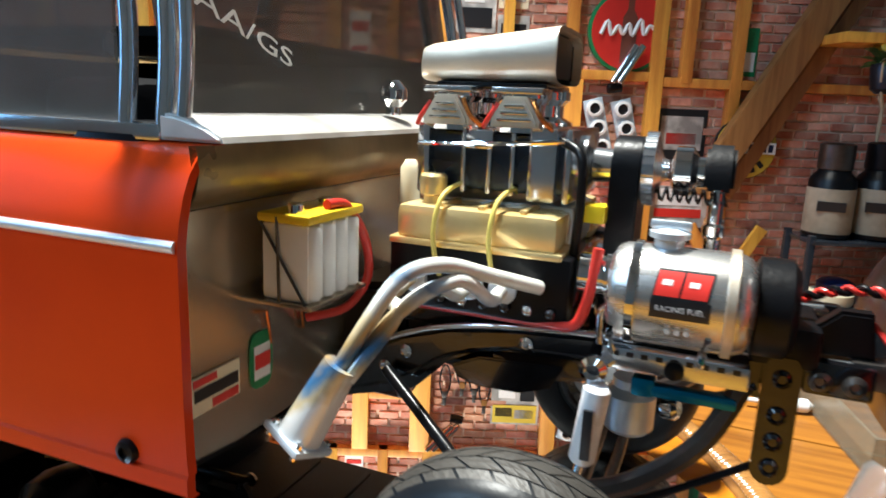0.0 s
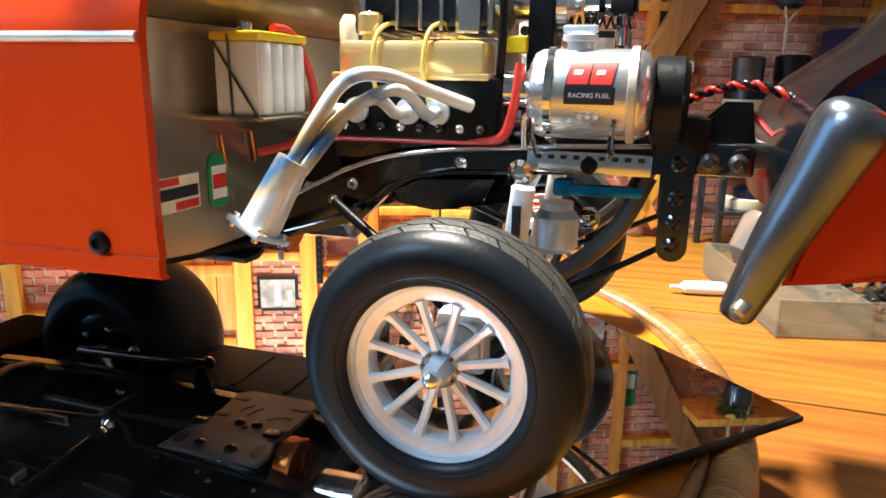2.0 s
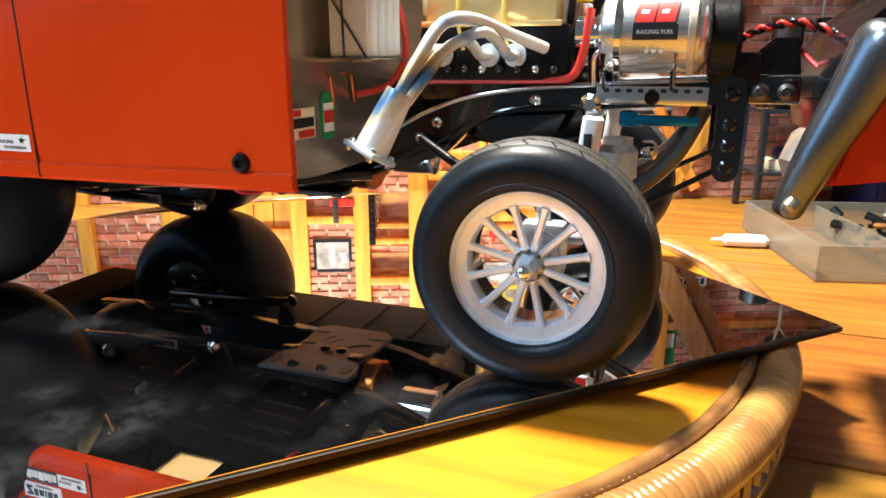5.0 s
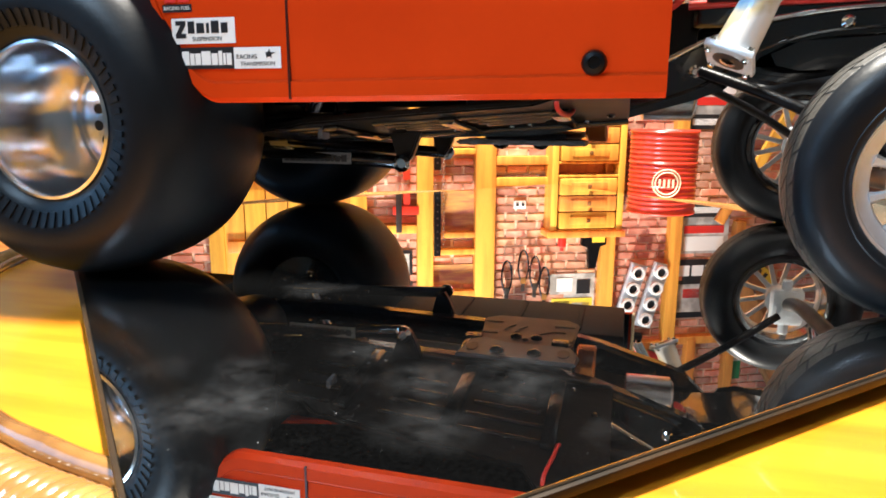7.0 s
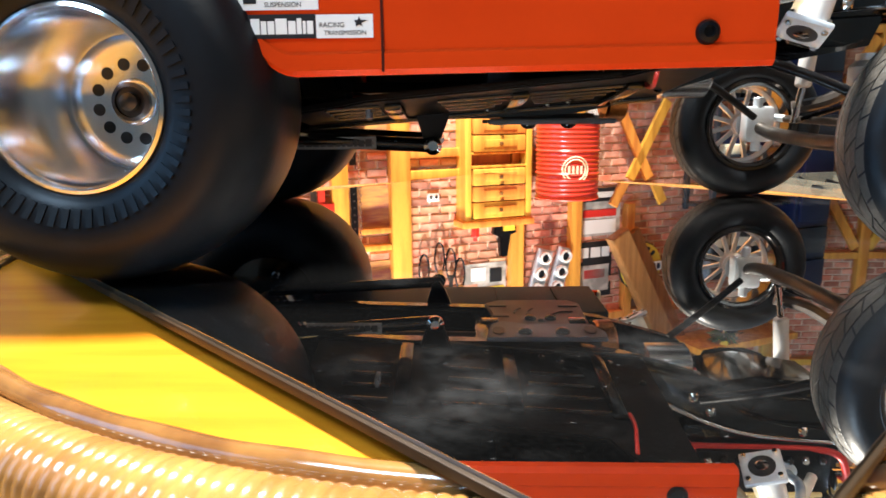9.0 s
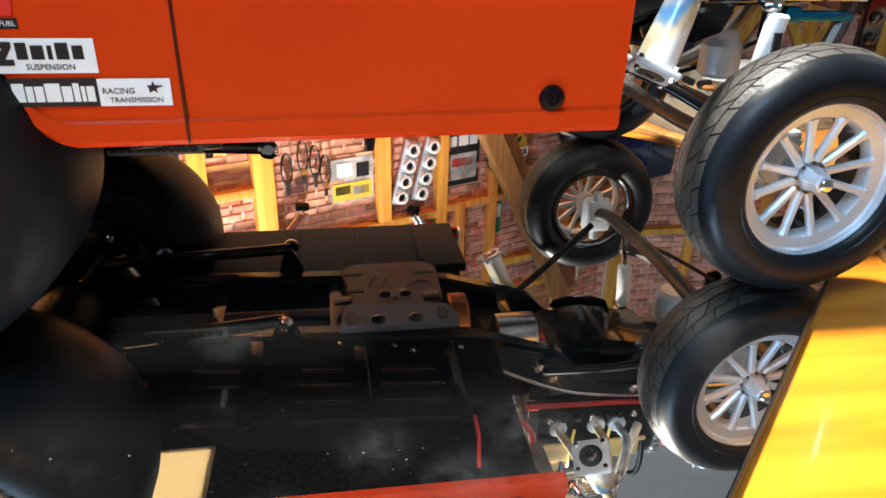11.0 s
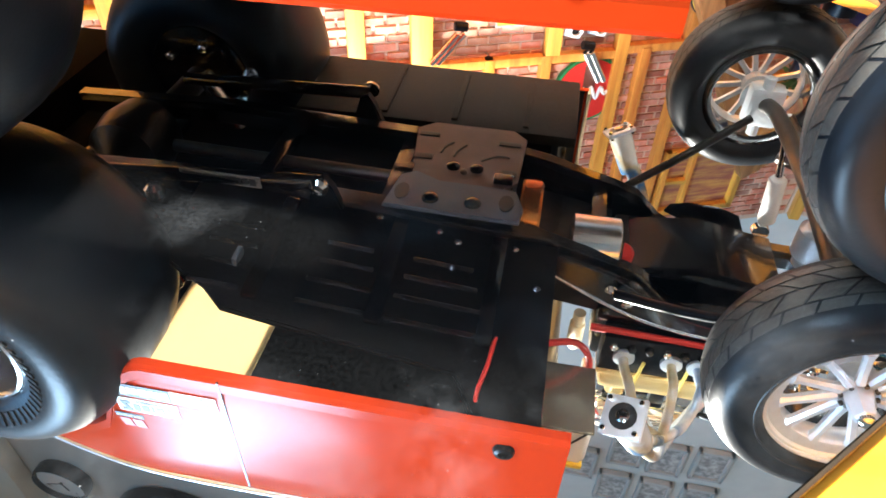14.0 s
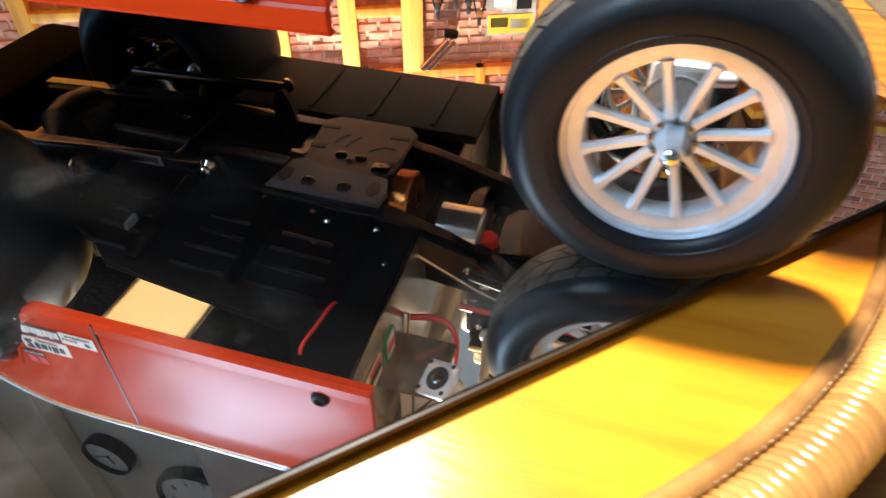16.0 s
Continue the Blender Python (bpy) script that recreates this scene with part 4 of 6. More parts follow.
for row in range(56):
    for col in range(27):
        u, z = 14 + col * 23 + (11.5 if row % 2 else 0), Z0 + 4.5 + row * 9
        dy = random.uniform(-0.9, 0.7)
        n = len(verts)
        for sx, sy, sz in ((-1, 0, -1), (1, 0, -1), (1, 0, 1), (-1, 0, 1), (-1, 1, -1), (1, 1, -1), (1, 1, 1), (-1, 1, 1)):
            verts.append(WING @ Vector((u + sx * half[0] * (1.0 if sy else 0.955), 1.4 + dy + sy * 3.4, z + sz * half[1] * (1.0 if sy else 0.9))) * MM)
        faces += [tuple(n + i for i in q) for q in ((0, 1, 2, 3), (0, 4, 5, 1), (1, 5, 6, 2), (2, 6, 7, 3), (3, 7, 4, 0))]
me = bpy.data.meshes.new("brickwork")
me.from_pydata(verts, [], faces)
me.materials.append(BRICK)
bw = new("brickwork", me)
bw.parent = wing
tagged(bw, "uneven red brick courses", kind="stuff")
# ---- the model car ----
car = thing("model_hot_rod", (CX, CY, 0), "orange-red model hot rod with open engine bay on a mirror tile", "model car")
CYL = 230.0          # a point at y on the near side lies at CYL - y on the far side


def bottom_of(x):
    """The lower edge of the body side, with the rear wheel arch."""
    if x > -121:
        return 63.3 + (x + 121) * 0.012
    if x > -145:
        k = (-121 - x) / 24
        return 63.3 + 34 * k ** 2.1
    d = 56.5 ** 2 - (x + 184) ** 2
    return max(57 + math.sqrt(max(d, 0)), 100) if x < -200 else 57 + math.sqrt(max(d, 0))


def side_panel(far):
    xs = [20 - i * 2.4 for i in range(134)]
    bm = bmesh.new()
    outer, inner = [], []
    for x in xs:
        zb = bottom_of(x)
        sec = [(1.6, zb), (0.0, zb + 1.6), (0.0, zb + 6.2), (0.7, zb + 7.0), (0.3, zb + 12)]
        for k in range(1, 5):
            sec.append((0.0, zb + 12 + (132 - zb - 12) * k / 4))
        lean = 1.0 if x < 0 else 1.0 - 0.5 * x / 20
        sec += [(2.0 * lean, 138), (0.6 + 4.0 * lean, 144), (2.4 + 5.0 * lean, 149), (5.5 + 4.9 * lean, 152.8), (10 + 4 * lean, 155.2), (16 + 3 * lean, 156.2)]
        taper = 11 * (max(0.0, -130 - x) / 69) ** 1.6
        sec = [(y + taper * min(1.0, max(0.0, (z - 92) / 36)), z) for y, z in sec]
        off = [(3, 0)] * 11 + [(2.6, -0.8), (2.2, -1.8), (1.2, -2.6), (0.2, -3)]
        o = [(y, z) for y, z in sec]
        i_ = [(y + a, z + b) for (y, z), (a, b) in zip(sec, off)]
        outer.append([bm.verts.new((x, CYL - y if far else y, z)) for y, z in o])
        inner.append([bm.verts.new((x, CYL - y if far else y, z)) for y, z in i_])
    n = len(outer[0])
    for a, b in zip(range(len(xs) - 1), range(1, len(xs))):
        for j in range(n - 1):
            bm.faces.new((outer[a][j], outer[b][j], outer[b][j + 1], outer[a][j + 1]))
            bm.faces.new((inner[a][j], inner[a][j + 1], inner[b][j + 1], inner[b][j]))
        bm.faces.new((outer[a][0], inner[a][0], inner[b][0], outer[b][0]))
        bm.faces.new((outer[a][n - 1], outer[b][n - 1], inner[b][n - 1], inner[a][n - 1]))
    for e in (0, len(xs) - 1):
        for j in range(n - 1):
            bm.faces.new((outer[e][j], outer[e][j + 1], inner[e][j + 1], inner[e][j]))
    bmesh.ops.recalc_face_normals(bm, faces=bm.faces)
    return bm


near = part("body_side", side_panel(False), ORANGE, car, "orange-red lacquered body side")
far = part("body_side", side_panel(True), ORANGE, car, "orange-red lacquered body side")
part("inner_lining", B((-298, 30, 106), (-130, 31, 150)), BLACK, car, "black inside of the body")
part("inner_lining", B((-130, 3.4, 84), (18, 4.2, 131)), BLACK, car, "black inside of the body")
part("inner_lining", B((-128, CYL - 4.2, 66), (18, CYL - 3.4, 131)), BLACK, car, "black inside of the body")
part("inner_lining", B((-298, CYL - 31, 106), (-242, CYL - 30, 150)), BLACK, car, "black inside of the body")
part("inner_lining", B((-242, CYL - 31, 116), (-128, CYL - 30, 150)), BLACK, car, "black inside of the body")
part("tail_panel", B((-302, 44, 100), (-299, CYL - 44, 150), 1), ORANGE, car)
part("boot_floor", B((-298, 46, 98), (-244, CYL - 46, 102), 1), MATTE, car, "black boot floor")
# unseen box added so the mirrored tail area stays dark
part("spare_tank", B((-298, 46, 56), (-247, CYL - 8, 97), 6), MATTE, car, "added black filler box under the tail")
part("front_lip", B((19.6, CYL - 8, 65), (21.4, CYL - 0.6, 150), 0.5), CREAM, car, "pale edge of the body sheet")
part("door_gap", B((-95.2, -0.2, 64.5), (-94.4, 0.9, 130.4)), material("dark_red_gap", (0.05, 0.006, 0.002), 0.3, 0.0, 0.1, 30), near, "dark door gap")
part("belt_trim", tube(bmesh.new(), [(19.2, 0.3, 132), (-60, 0.3, 132), (-130, 0.4, 132), (-165, 4.2, 132), (-200, 11.6, 132), (-238, 22.6, 132)], 1.5, 12, 6), ALU, near, "blue-grey pinstripe trim")
bm = lathe(bmesh.new(), (0, 0.4, 74.6), (0, -1, 0), [(3.6, 0), (3.6, 0.5), (3.0, 1.6), (1.7, 2.0), (1.5, 1.0)], 20)
part("mounting_bolt", bm, BLACK, near, "black socket-head bolt")


def decal(bm_back, mat, parent=near):
    return part("decal", bm_back, mat, parent, smooth=False)


d = decal(B((-136.5, -0.16, 82.2), (-113.2, 0.1, 90.2)), PAPER)
part("mark", prism(bmesh.new(), [(-135, 84), (-131.2, 84), (-131.2, 85.4), (-133, 85.4), (-131.2, 88.2), (-131.2, 89.4), (-135, 89.4), (-135, 88), (-133.2, 88), (-135, 85.2)], "y", -0.3, -0.17), INK, d, smooth=False)
marks(d, -130.4, 85.4, (2.4, 2.8, 1.0, 2.8, 2.4), 3.8, 0.8, -0.3, -0.17, INK)
words("decal_text", "SUSPENSION", 1.9, INK, near, pose(-0.1235, -0.00024, 0.0836, 90, 0, 0))
d = decal(B((-134, -0.16, 74.2), (-114.2, 0.1, 81.0)), INK)
marks(d, -133.2, 75.4, (2.6, 1.6, 2.0, 3.4, 2.2, 1.4, 0.9, 1.8), 4.4, 0.34, -0.3, -0.17, PAPER)
d = decal(B((-114.1, -0.16, 74.2), (-97.4, 0.1, 80.8)), PAPER)
words("decal_text", "RACING", 2.0, INK, near, pose(-0.1095, -0.00024, 0.0778, 90, 0, 0))
words("decal_text", "TRANSMISSION", 1.8, INK, near, pose(-0.1056, -0.00024, 0.0756, 90, 0, 0))
bm = bmesh.new()
star = [(math.cos(i * math.pi / 5 + 0.3) * (1.6 if i % 2 == 0 else 0.7) * (1.6 if i in (0, 5) else 1), math.sin(i * math.pi / 5 + 0.3) * (1.6 if i % 2 == 0 else 0.7)) for i in range(10)]
prism(bm, [(-101.4 + a, 78.6 + b) for a, b in star], "y", -0.3, -0.17)
part("decal_mark", bm, INK, d)
d = decal(B((-139.5, -0.16, 92.2), (-128.6, 0.1, 94.6)), INK)
words("decal_text", "RACING FUEL", 1.6, PAPER, near, pose(-0.134, -0.00024, 0.0934, 90, 0, 0))
for q in ([(-138.6, 95.2), (-134.4, 95.2), (-133.4, 99.6), (-137.4, 99.8)], [(-133.6, 95.2), (-129.4, 95.2), (-128.6, 99.9), (-132.8, 99.7)]):
    part("mark", prism(bmesh.new(), q, "y", -0.3, -0.05), REDINK, near, "red emblem as plain blocks", smooth=False)

# cab: cowl, firewall, pillars, glass
part("cowl", prism(bmesh.new(), [(22, 156.2), (21.4, 157.8), (17, 160.0), (10, 162.0), (2, 163.2), (2, 156.2)], "y", 14, CYL - 14, 0.8), COWL, car, "cowl strip with bright glare put into its mottled colour")
part("cowl_trim", B((-128, 14, 155.6), (2, 20, 160.2), 1.2), POLISH, car, "bright window sill trim")
def folded_sheet(sec, inset=4.0):
    """A sheet across the car, folded along a section of (x, z), slightly dented."""
    bm = bmesh.new()
    ys = [inset + i * (CYL - 2 * inset) / 40 for i in range(41)]
    grid = [[bm.verts.new((x + 0.35 * math.sin(y * 0.09 + z * 0.05), y, z)) for x, z in sec] for y in ys]
    back = [[bm.verts.new((x - 2.0, y, z)) for x, z in sec] for y in ys]
    for g, s in ((grid, 1), (back, -1)):
        for a, b in zip(g, g[1:]):
            for j in range(len(sec) - 1):
                q = (a[j], a[j + 1], b[j + 1], b[j])
                bm.faces.new(q if s > 0 else q[::-1])
    bmesh.ops.recalc_face_normals(bm, faces=bm.faces)
    return bm


fw = part("firewall", folded_sheet([(11.0, 138.2), (10.4, 136), (10.4, 90), (10.6, 70), (10.4, 65.5)]), BRASS, car, "polished bronze firewall")
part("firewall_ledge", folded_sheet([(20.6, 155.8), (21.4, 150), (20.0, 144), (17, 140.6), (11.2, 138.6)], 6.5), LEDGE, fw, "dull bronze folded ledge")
for y0, y1, z0, z1, mt in ((12, 32, 81, 92, CREAM),):
    s = part("sticker", B((10.9, y0, z0), (11.3, y1, z1)), mt, fw, "small oil brand sticker as plain blocks", smooth=False)
part("sticker_print", B((11.4, 13, 85), (11.6, 31, 88.6)), INK, fw, smooth=False)
part("sticker_print", B((11.4, 20, 81.4), (11.6, 31, 84)), REDINK, fw, smooth=False)
part("sticker_print", B((11.4, 12.6, 89.4), (11.6, 22, 91.6)), REDINK, fw, smooth=False)
part("sticker", prism(bmesh.new(), [(42.5 + 5.6 * math.copysign(abs(math.cos(k * math.tau / 28)) ** 0.6, math.cos(k * math.tau / 28)), 88 + 9.2 * math.copysign(abs(math.sin(k * math.tau / 28)) ** 0.6, math.sin(k * math.tau / 28))) for k in range(28)], "x", 10.9, 11.3), GREENINK, fw, "tall green oil sticker as plain shapes", smooth=False)
part("sticker_print", B((11.4, 38.6, 82), (11.6, 46.4, 93)), PAPER, fw, smooth=False)
part("sticker_print", B((11.7, 38.8, 85.4), (11.8, 46.2, 90.2)), REDINK, fw, smooth=False)
bm = bmesh.new()
for x0, w in ((1.5, 5.0), (7.4, 3.6), (-12, 4.4)):
    tube(bm, [(x0, 17, 158), (x0 + 2, 17.5, 190), (x0 - 6, 19, 232)], w * 0.55, 10, 5)
part("windscreen_pillar", bm, POLISH, car, "chromed windscreen pillars")
bm = bmesh.new()
for x0, w in ((1.5, 5.0), (7.4, 3.6), (-12, 4.4)):
    tube(bm, [(x0, CYL - 17, 158), (x0 + 2, CYL - 17.5, 190), (x0 - 6, CYL - 19, 232)], w * 0.55, 10, 5)
part("windscreen_pillar", bm, POLISH, car, "chromed windscreen pillars")
bm = prism(bmesh.new(), [(3, 163), (4.6, 163), (-8.4, 232), (-10, 232)], "y", 18, CYL - 18)
part("windscreen", bm, SCREEN, car, "smoked windscreen with white class letters", smooth=False).visible_shadow = False
words("class_letters", "AA/GS", 8.5, PAPER, car, Matrix.Translation((0.0018, 0.051, 0.187)) @ Matrix.Rotation(radians(90), 4, "Z") @ Matrix.Rotation(radians(79), 4, "X") @ Matrix.Rotation(radians(-20), 4, "Z") @ Matrix.Diagonal((1.85, 1, 1, 1)), "white class letters on the windscreen")
part("side_window", B((-90, 17, 160), (-15, 18.2, 226)), SCREEN, car, "dark side window", smooth=False).visible_shadow = False
part("windscreen_header", B((-14, 12, 229), (-6, CYL - 12, 235), 2), CHROME, car, "chromed top rail of the windscreen")
part("dashboard", B((-30, 14, 130), (-4, CYL - 14, 160), 3), BLACK, car)
part("seat", B((-58, 26, 90), (-20, CYL - 26, 172), 8), BLACK, car)
part("rear_bulkhead", B((-242, 26, 90), (-236, CYL - 26, 150), 1), BLACK, car)
part("mirror_stalk", lathe(bmesh.new(), (12, 128, 163), (0, 0, 1), [(3, 0), (3, 3), (5.5, 6), (5.5, 10), (3, 13), (0.4, 14)], 20), CHROME, car, "small chrome cowl fitting")

# floor pan seen from below in the mirror: it follows the car's rake and dips towards the middle
DIP = Matrix(((1, 0, 0, 0), (0, 1, 0, 0), (0.073, -0.108, 1, 65.97), (0, 0, 0, 1)))
bm = prism(bmesh.new(), [(-135, 84), (-135, 42), (-113, 32.5), (-103.5, 24.8), (-72, 22.2), (-50, 20.4), (-20, 18), (-12, 5), (10.5, 4.6), (10.5, 84)], "z", 0, 2.6, 0.7)
bm.transform(DIP)
floor_pan = part("floor_pan", bm, PAN, car, "black plastic floor pan with moulded ribs")
for (x0, x1), spread in (((-119, -100), 0.0), ((-76, -58), 3.0), ((-43, -20), 4.0)):
    for k, y in enumerate((62.4, 53.4, 44.0, 33.8)):
        part("floor_rib", B((x0 - spread * k * 0.4, y - 0.8, -1.1), (x1 + spread * k * 0.7, y + 0.8, 0.2), 0.4, DIP), RIB, floor_pan)
for x in (-98, -54, -15):
    part("cross_rib", B((x, 30, -2.6), (x + 6, 80, 0.2), 1.2, DIP), GLOSS, floor_pan)
part("pan_lip", B((-135, 82.6, -2.0), (10.5, 84.4, 0.4), 0.5, DIP), RIB, floor_pan, "glossy rolled edge")
part("pan_clip", B((-106, 43, -3.4), (-104, 50, 0.2), 0.6, DIP), GREYPL, floor_pan)
# added sheet, forms the bright cream patch mirrored from inside the cab
part("card_insert", B((-203, 44, 183), (-140, 172, 183.8)), thin_card(), car, "translucent cream sheet between the black boards of the cab", smooth=False)
# unseen boards added to keep the cab dark around the cream sheet
bm = bmesh.new()
for lo, hi in (((-240, 46, 185), (-200, CYL - 18, 188)), ((-143, 46, 185), (-12, CYL - 18, 188)), ((-200, 169, 185), (-143, CYL - 18, 188)), ((-236, CYL - 22, 148), (-12, CYL - 19, 185)), ((-241, 46, 150), (-237, CYL - 19, 185))):
    box(bm, lo, hi)
part("cab_lining", bm, MATTE, car, "added black boards closing the cab", smooth=False)
part("card_insert", B((-9, 5, 68.6), (2, 30, 69.3)), DKGREEN, car, "dark green card insert", smooth=False)
part("stray_wire", tube(bmesh.new(), [(-7, 38, 66), (-8, 34, 61), (-9, 22, 60), (-11, 12, 62), (-11, 9, 67)], 0.8, 8), REDW, car, "thin red wire")
for x, y in ((-60, 80), (-36, 78.5), (-28, 75), (-6, 77), (4, 60), (-28, 62)):
    p = DIP @ Vector((x, y, 0))
    part("floor_screw", lathe(bmesh.new(), p, (0, 0, -1), [(1.5, 0), (1.5, 0.6), (0.8, 1.2)], 12), CHROME if y > 70 else GLOSS, car)
part("cab_floor", B((-58, 5, 84), (4, CYL - 5, 87), 0.5), MATTE, car, "black cab floor")
part("tunnel_floor", B((-182, 94, 74), (10, 169, 76.5), 0.6), MATTE, car, "black floor beside the tunnel")
part("far_sill", B((-129, 170, 62), (15, CYL - 1, 68), 1.5), SILL, car, "dull dark brown sill panel")
for x in (-84, -48, -12):
    part("sill_rib", B((x, 174, 60.8), (x + 3, CYL - 8, 62.1), 0.5), SILL, car)
# added block, closes the view between the wheels with black
part("rear_tub", B((-243, 57, 72), (-184, CYL - 57, 130), 6), MATTE, car, "added black filler block between the rear wheels")


def rail(far):
    top = [(-226, 60), (-150, 57), (-110, 58.5), (-60, 62), (-18, 65), (2, 70), (24, 81), (40, 89), (57, 94.5), (80, 98), (109, 100), (177, 103)]
    low = [(177, 94), (109, 90), (80, 88.5), (66, 86), (57, 81), (50, 74), (45, 69), (34, 65), (18, 60.5), (3, 56), (-24, 51), (-60, 49.6), (-110, 48), (-150, 46.6), (-226, 50)]
    a, b = (83, 93) if not far else (CYL - 93, CYL - 83)
    return prism(bmesh.new(), top + low, "y", a, b, 2.2)


rails = [part("frame_rail", rail(f), GLOSS, car, "glossy black swept frame rail") for f in (False, True)]
for f, r in zip((False, True), rails):
    for x, z in ((84.9, 93), (34.1, 76), (-8, 59), (-40, 58.5), (-76, 56), (42, 83)):
        y = 83 if not f else CYL - 83
        part("rail_bolt", lathe(bmesh.new(), (x, y, z), (0, 1 if f else -1, 0), [(2.4, 0), (2.4, 0.8), (1.4, 1.7), (1.0, 1.0)], 14), CHROME if x > 0 else STEEL, r)
    yl = 84.2 if not f else CYL - 84.2
    # polished strip stands in for the lamp's highlight along the black rail
    part("rail_lip", tube(bmesh.new(), [(-20, yl, 64.6), (2, yl, 69.8), (24, yl, 80.6), (40, yl, 88.4), (57, yl, 94), (80, yl, 97.6), (109, yl, 99.6), (176, yl, 102.6)], 1.2, 12), POLISH, r, "bright strip imitating the highlight on the rail's top edge")
    part("rail_bead", tube(bmesh.new(), [(6, yl - 0.9 if not f else yl + 0.9, 60.5), (34, yl - 0.9 if not f else yl + 0.9, 69.5), (48, yl - 0.9 if not f else yl + 0.9, 78), (58, yl - 0.9 if not f else yl + 0.9, 84.5), (80, yl - 0.9 if not f else yl + 0.9, 90.5), (108, yl - 0.9 if not f else yl + 0.9, 92)], 0.8, 8), GLOSS, r)
    a = (80.6, 83) if not f else (CYL - 83, CYL - 80.6)
    part("bracket", prism(bmesh.new(), [(60, 82), (70, 86.5), (98, 88), (94, 80), (84, 76.5), (70, 76), (62, 78)], "y", a[0], a[1], 0.6), GLOSS, r)
    arc = [(159.3 + 5 * math.cos(k * math.pi / 8), 69 - 5 * math.sin(k * math.pi / 8)) for k in range(9)]
    part("spring_hanger", prism(bmesh.new(), arc + [(154.3, 102), (156, 104), (162.6, 104), (164.3, 102)], "y", a[0] - 1, a[1], 0.8), GLOSS, r, "black rounded spring hanger")
    for z in (70, 78, 86, 97):
        part("hanger_bolt", lathe(bmesh.new(), (159.3, a[0] - 1 if not f else a[1] + 1, z), (0, 1 if f else -1, 0), [(2.6, 0), (2.6, 0.8), (1.6, 1.5), (1.2, 0.8)], 14), GLOSS, r)
    part("dumb_iron", B((164.5, a[0], 93.5), (182, a[1] + 3, 103.5), 1.5), GLOSS, r)
    for xb in (168.5, 177):
        part("dumb_iron_bolt", lathe(bmesh.new(), (xb, a[0] if not f else a[1] + 3, 98), (0, 1 if f else -1, 0), [(3, 0), (3, 1.2), (1.6, 2.0), (1.2, 1.0)], 14), STEEL, r)
for x in (-200, -120, -64, 24, 90, 168):
    z = 57 if x < 0 else (70 if x < 50 else 95)
    part("cross_member", B((x, 88.5, z - 3.5), (x + 7, CYL - 88.5, z + 3.5), 1), GLOSS, car)

# drive line below the floor
skid = part("skid_plate", prism(bmesh.new(), [(-58, 143), (-51, 149), (-14, 149), (-8, 143), (-9, 110), (-15, 101), (-40, 100), (-53, 104)], "z", 48.5, 50.8, 0.8), BROWNPL, car, "brown skid plate with slots and screws")
for x, y, w, h in ((-56, 136, 9, 3.4), (-20, 135, 10, 3.4), (-55, 118, 8, 4), (-17, 112, 7, 4.4)):
    part("slot", B((x, y, 48.1), (x + w, y + h, 48.6), 0.2), INK, skid)
for pts in ([(-44, 124), (-43, 129), (-40, 133)], [(-38, 122), (-37, 127), (-34, 132)], [(-26, 121), (-20, 126), (-14, 126)]):
    part("slot", tube(bmesh.new(), [(x, y, 48.5) for x, y in pts], 0.55, 6), INK, skid)
sk = part("skid_edge", prism(bmesh.new(), [(-60, 82), (-57, 103), (-51, 107), (-40, 102), (-16, 102), (-9, 101), (-5, 90), (-6, 81)], "z", 46.8, 48.8, 0.6), GREYPL, skid, "blue-grey turned-up edge")
for x in (-54, -12):
    bm = lathe(bmesh.new(), (x, 91.5, 46.9), (0, 0, -1), [(2.9, 0), (2.9, 0.5)], 24)
    for v in bm.verts:
        v.co.y = 91.5 + (v.co.y - 91.5) * 1.8
    part("oval_hole", bm, INK, sk)
for x in (-42, -25):
    part("skid_screw", lathe(bmesh.new(), (x, 89, 46.8), (0, 0, -1), [(3.4, 0), (3.4, 0.4), (2.9, 1.2), (1.8, 1.9), (0.6, 2.2)], 18), GLOSS, skid, "domed black screw")
for x in (-37, -27):
    part("skid_nut", lathe(bmesh.new(), (x, 114.5, 48.5), (0, 0, -1), [(2.9, 0), (2.9, 1.0), (1.8, 1.7), (0.6, 2.0)], 12), GLOSS, skid)
part("skid_nut", lathe(bmesh.new(), (-32, 111.5, 48.5), (0, 0, -1), [(1.6, 0), (1.6, 0.8), (0.8, 1.3)], 12), STEEL, skid)
for x in (-57, -15):
    part("skid_bracket", B((x - 4, 106, 46.8), (x + 4, 112, 48.4), 0.4), GLOSS, skid)
part("motor_winding", lathe(bmesh.new(), (-7, 106, 62), (1, 0, 0), [(14, 0), (15, 1), (15, 8), (14, 9)], 28), COPPER, car, "copper-coloured motor winding")
part("motor_can", lathe(bmesh.new(), (15, 101, 70), (1, 0, 0), [(11, 0), (13, 1.2), (13, 20), (11, 21.5)], 36), POLISH, car, "bright steel motor can")
part("gearbox", B((-60, 96, 55), (-10, 140, 70), 4), BLACK, car)
part("oil_pan", prism(bmesh.new(), [(38, 90), (42, 76), (70, 72), (104, 78), (110, 92)], "y", 96, 134, 2), GLOSS, car, "black oil pan")
part("bell_housing", prism(bmesh.new(), [(-6, 66), (34, 74), (36, 104), (-6, 98)], "y", 94, 136, 3), BLACK, car, "black bell housing")
part("servo", B((36, 96, 76), (72, 134, 92), 2), BLACK, car, "black steering servo")
part("oil_filter", lathe(bmesh.new(), (38, 104, 78), (0, -0.3, -1), [(5, 0), (5, 6), (3.6, 8)], 20), REDINK, car, "small red cap")
